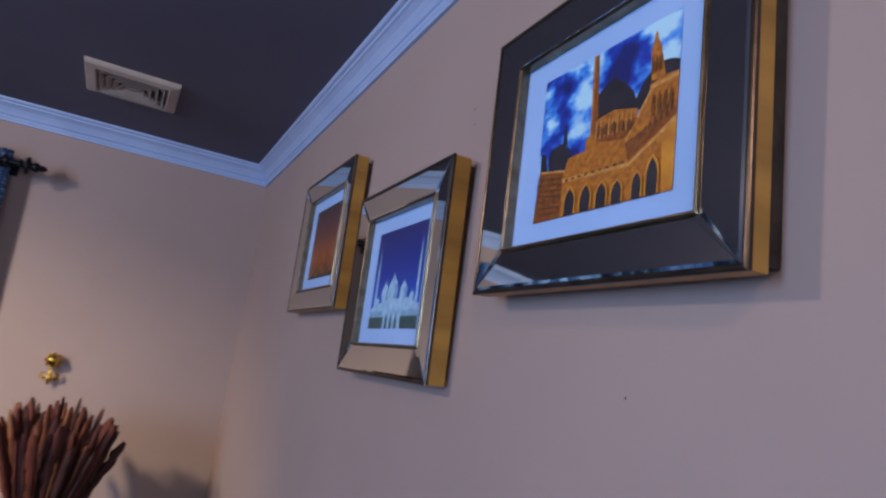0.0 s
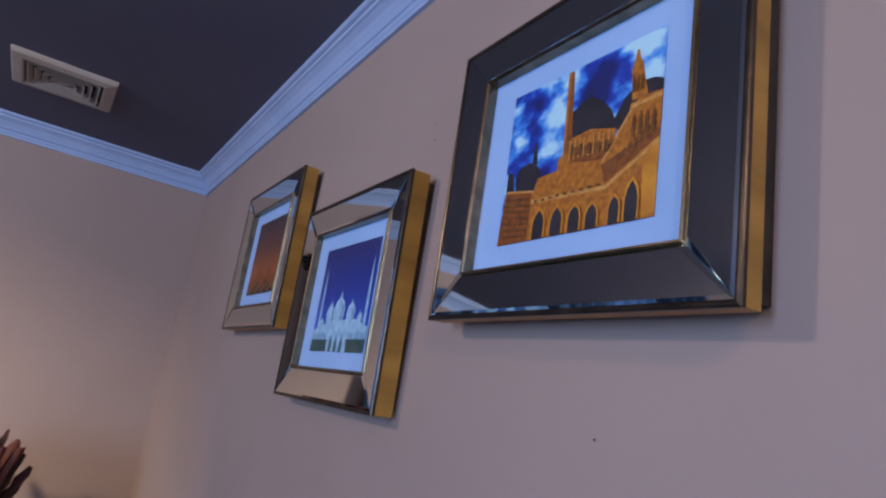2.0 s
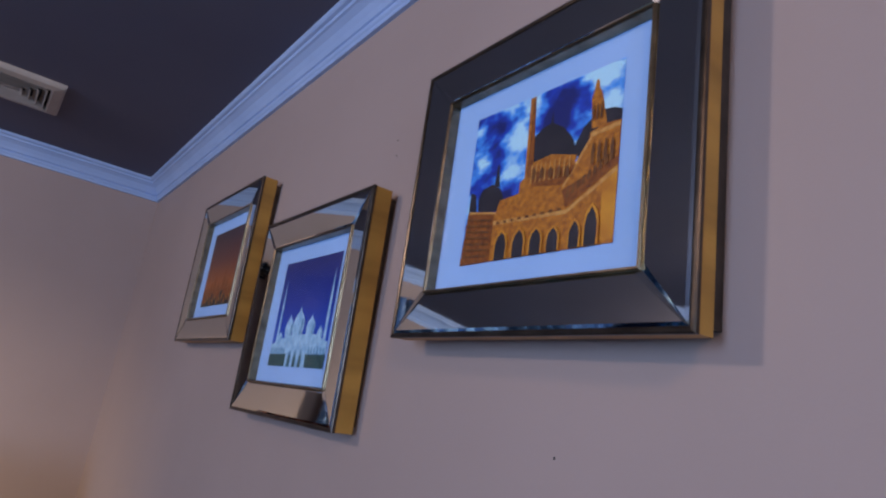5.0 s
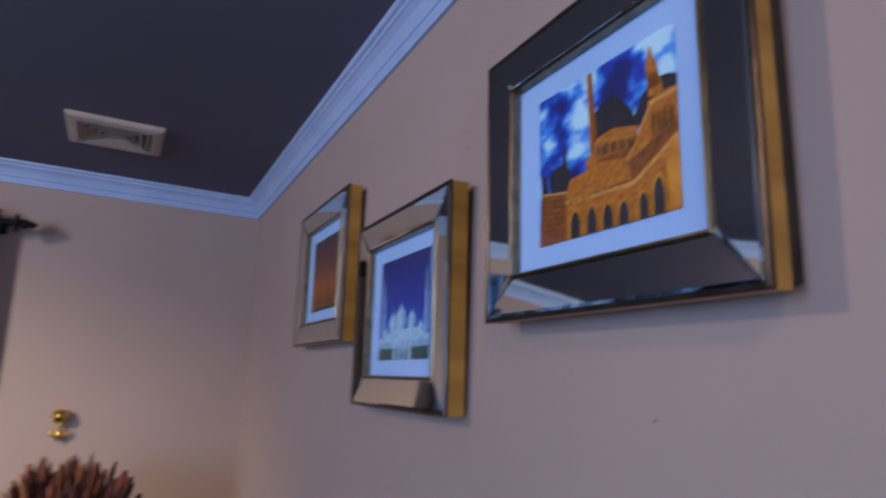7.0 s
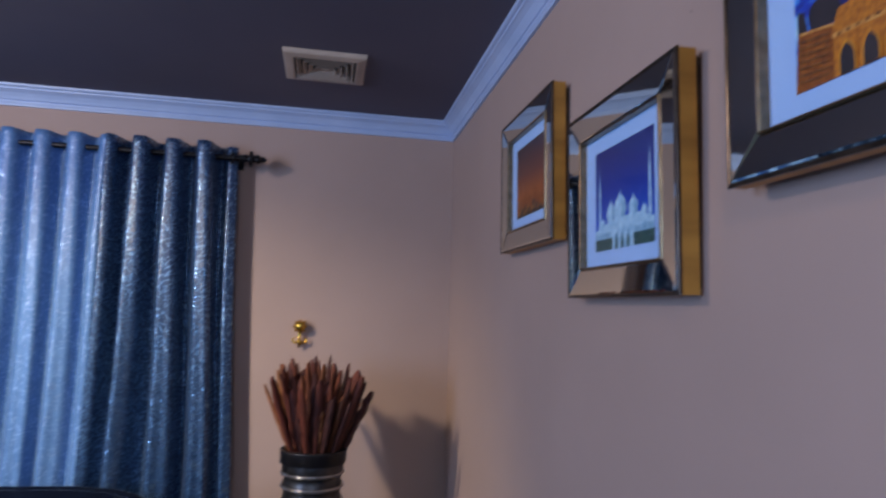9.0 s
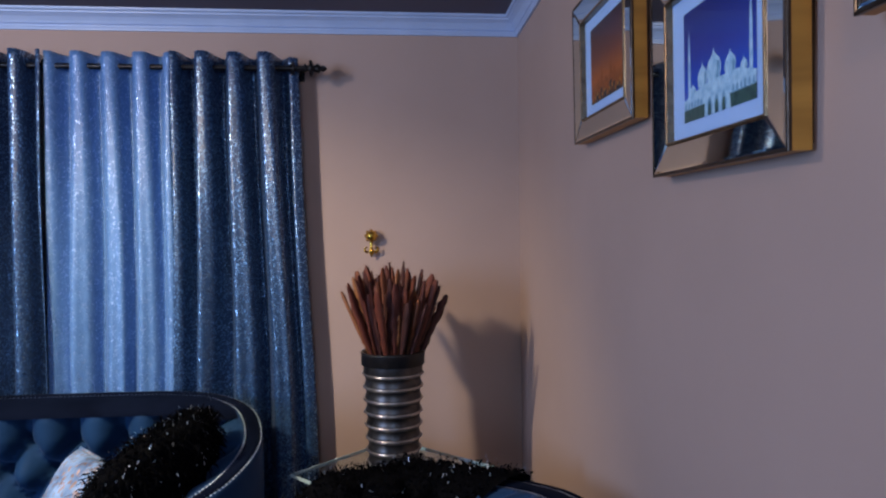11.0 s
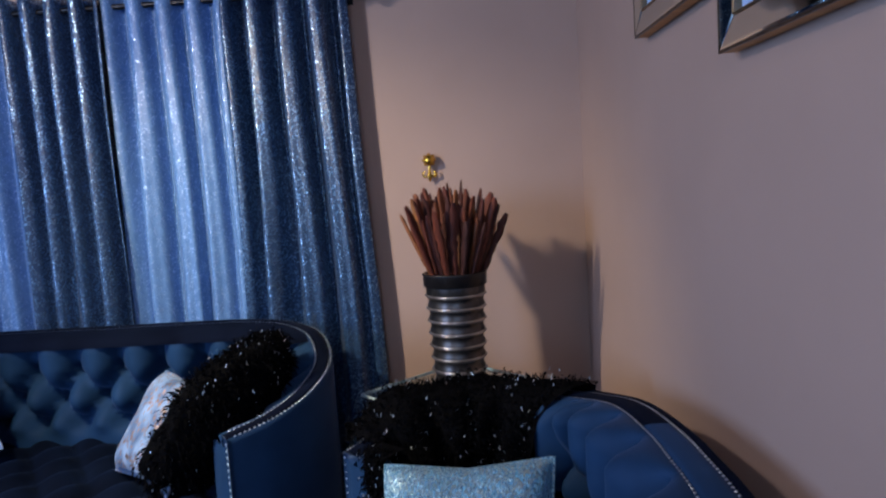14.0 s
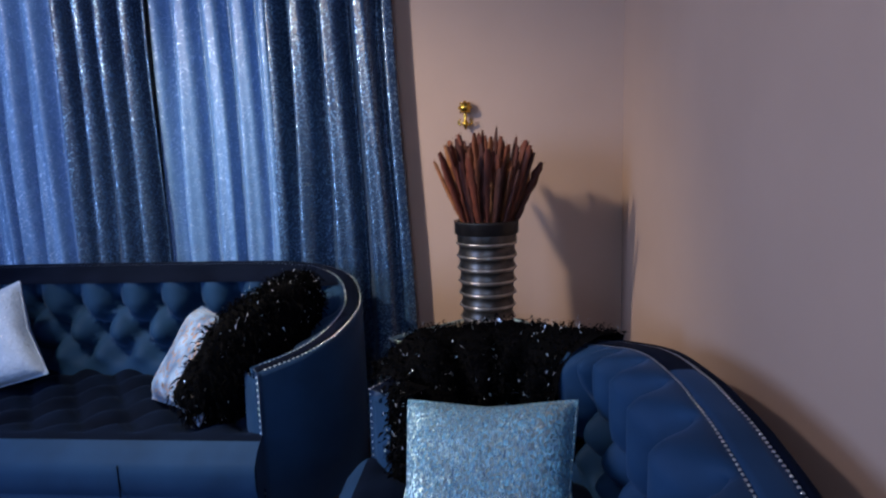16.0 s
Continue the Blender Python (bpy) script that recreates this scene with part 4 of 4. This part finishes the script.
cushion(lean((-2.668, -0.62, 0.452), (-0.38, 0.24, 0.92), (0.18, -1, 0.2)), 0.42, 0.17, SILVER_CLOTH, "silver-white sequinned cushion against the tufted back", 9)


def bunched_throw(m, label, seed):
    """A throw heaped into the sofa's corner."""
    t = thing("throw", m, label, "throw")
    rows = []
    for j in range(33):
        th = math.pi * j / 32
        row = []
        for i in range(49):
            ph = 2 * math.pi * i / 48
            r = 1 + 0.12 * noise.noise(Vector((math.cos(ph) * 1.5, math.sin(ph) * 1.5, th * 1.2 + seed)))
            p = Vector((0.145 * r * math.sin(th) ** 0.8 * math.cos(ph), 0.27 * r * math.sin(th) ** 0.8 * math.sin(ph), max(0.004, 0.275 * r * math.cos(th) + 0.20)))
            p += Vector((0.42, 0.20, 0)) * (p.z - 0.24)
            p += Vector((1, 1, 0.6)) * 0.030 * noise.noise(p * 14 + Vector((seed, 0, 0)))
            row.append(p)
        rows.append(row)
    v, f = strip(rows)
    cloth = raw("backing_cloth", v, f, SHAG, t)
    base = cloth_points(rows)
    mid = Vector((0, 0, 0.22))
    base = [(p, n if n.dot(p - mid) > 0 else -n) for p, n in base]
    shag(cloth, base, 9000, seed, droop=0.042, sequins=440)
    return t


bunched_throw(pose(-1.485, -0.71, 0.455, 0, 0, -25), "black shaggy sequinned throw heaped in the sofa corner", 4)


# ---- corner table, vase and reeds ----
TX, TY, TZ = -0.62, -0.46, 0.635
table = thing("corner_table", pose(TX, TY, 0, 0, 0, 45), "square glass corner table behind the sofas", "table")
g = 0.29
part("tabletop", box(-g, -g, TZ - 0.012, g, g, TZ, 0.002), TABLEGLASS, table, "clear glass tabletop")
part("glass_edge", sweep_rect([(-0.001, TZ - 0.0125), (-0.001, TZ + 0.0005), (0.003, TZ + 0.0005), (0.003, TZ - 0.0125)], -g, -g, g, g), GLASSEDGE, table, "green-blue polished glass edge")
part("column", lathe([(0.001, 0.02), (0.09, 0.02), (0.05, 0.06), (0.035, 0.2), (0.035, 0.5), (0.06, 0.59), (0.12, TZ - 0.012), (0.001, TZ - 0.012)], 28), TABLELEG, table, smooth=True)
part("base_plate", box(-0.17, -0.17, 0.0, 0.17, 0.17, 0.022, 0.005), TABLELEG, table)

VX, VY = -0.617, -0.457
vase = thing("vase", pose(VX, VY, TZ), "tall ribbed gunmetal vase on the glass table", "vase")
VH = 0.483


def vase_r(z):
    return 0.108 + 0.019 * (z / VH) ** 1.3


prof, ridges = [(0.001, 0.0), (0.098, 0.0), (0.104, 0.004)], []
pitch, top_ridge = 0.0505, 0.395
for k in range(8):
    z0 = top_ridge - pitch * (7 - k)
    for q, bulge in ((-0.75, 0.001), (-0.5, -0.004), (-0.25, -0.002), (0.0, 0.004)):
        z = z0 + pitch * q
        prof.append((vase_r(z) - 0.007 + bulge, z))
    ridges.append(z0)
prof += [(vase_r(VH) - 0.008, VH - 0.045), (vase_r(VH) - 0.012, VH - 0.02), (vase_r(VH) - 0.018, VH - 0.02), (0.08, 0.03), (0.001, 0.03)]
part("body", lathe(prof, 48), VASE, vase, smooth=True)
for z in ridges:
    r = vase_r(z)
    part("ridge", lathe([(r - 0.012, z - 0.013), (r - 0.003, z - 0.006), (r + 0.003, z), (r + 0.0005, z + 0.004), (r - 0.012, z + 0.008)], 48), VASERIDGE, vase, "raised pewter ridge", True)
r = vase_r(VH)
part("rim", lathe([(r - 0.010, VH - 0.055), (r + 0.001, VH - 0.05), (r + 0.0015, VH - 0.008), (r + 0.004, VH - 0.003), (r + 0.002, VH), (r - 0.012, VH), (r - 0.014, VH - 0.055)], 48), VASERIM, vase, "black collar", True)

rnd = random.Random(21)
reeds = thing("dried_reeds", pose(VX + 0.004, VY, TZ), "bunch of dried red-brown reed heads in the vase", "dried plants")


def reed_mesh(kind):
    q = random.Random(kind)
    verts, faces = [], []
    n, k = 14, 6
    for j in range(n + 1):
        f = j / n
        wide = 0.004 + 0.0128 * min(1.0, max(0.0, (f - 0.12) / 0.45)) * (1 - max(0.0, (f - 0.86) / 0.14) ** 2 * 0.8)
        for i in range(k):
            a = 2 * math.pi * i / k
            rr = wide * (1 + 0.3 * q.uniform(-1, 1))
            verts.append((rr * math.cos(a), rr * 0.42 * math.sin(a), f))
    for j in range(n):
        for i in range(k):
            faces.append((j * k + i, j * k + (i + 1) % k, (j + 1) * k + (i + 1) % k, (j + 1) * k + i))
    # fine bristles along the head
    for _ in range(80):
        f, a = q.uniform(0.35, 1.0), q.uniform(0, 6.28)
        o = Vector((math.cos(a), 0.6 * math.sin(a), 0))
        w = Vector((-math.sin(a), math.cos(a), 0)) * 0.0011
        p = o * 0.009 + Vector((0, 0, f - 0.04))
        e = o * q.uniform(0.013, 0.023) + Vector((0, 0, f + q.uniform(0.02, 0.07)))
        b = len(verts)
        verts += [tuple(p - w), tuple(p + w), tuple(e)]
        faces.append((b, b + 1, b + 2))
    me = bpy.data.meshes.new("reed")
    me.from_pydata(verts, [], faces)
    for p in me.polygons:
        p.use_smooth = True
    me.materials.append(REED)
    return me


reed_kinds = [reed_mesh(k) for k in range(6)]
for k in range(92):
    a = k * 2.39996
    f = math.sqrt((k + 0.5) / 92)
    tip = radians(1 + 20.5 * f * rnd.uniform(0.6, 1.25))
    length = rnd.uniform(0.30, 0.465) * (1 - 0.07 * f)
    foot = Vector((0.07 * f * math.cos(a), 0.07 * f * math.sin(a), 0.40 - 0.02 * f))
    ob = new("reed", reed_kinds[k % 6])
    ob.parent = reeds
    turn = Matrix.Rotation(a, 4, "Z") @ Matrix.Rotation(tip, 4, "Y") @ Matrix.Rotation(rnd.uniform(0, 6.28), 4, "Z")
    ob.matrix_local = Matrix.Translation(foot) @ turn @ Matrix.Diagonal((rnd.uniform(0.8, 1.15), rnd.uniform(0.8, 1.15), length, 1))
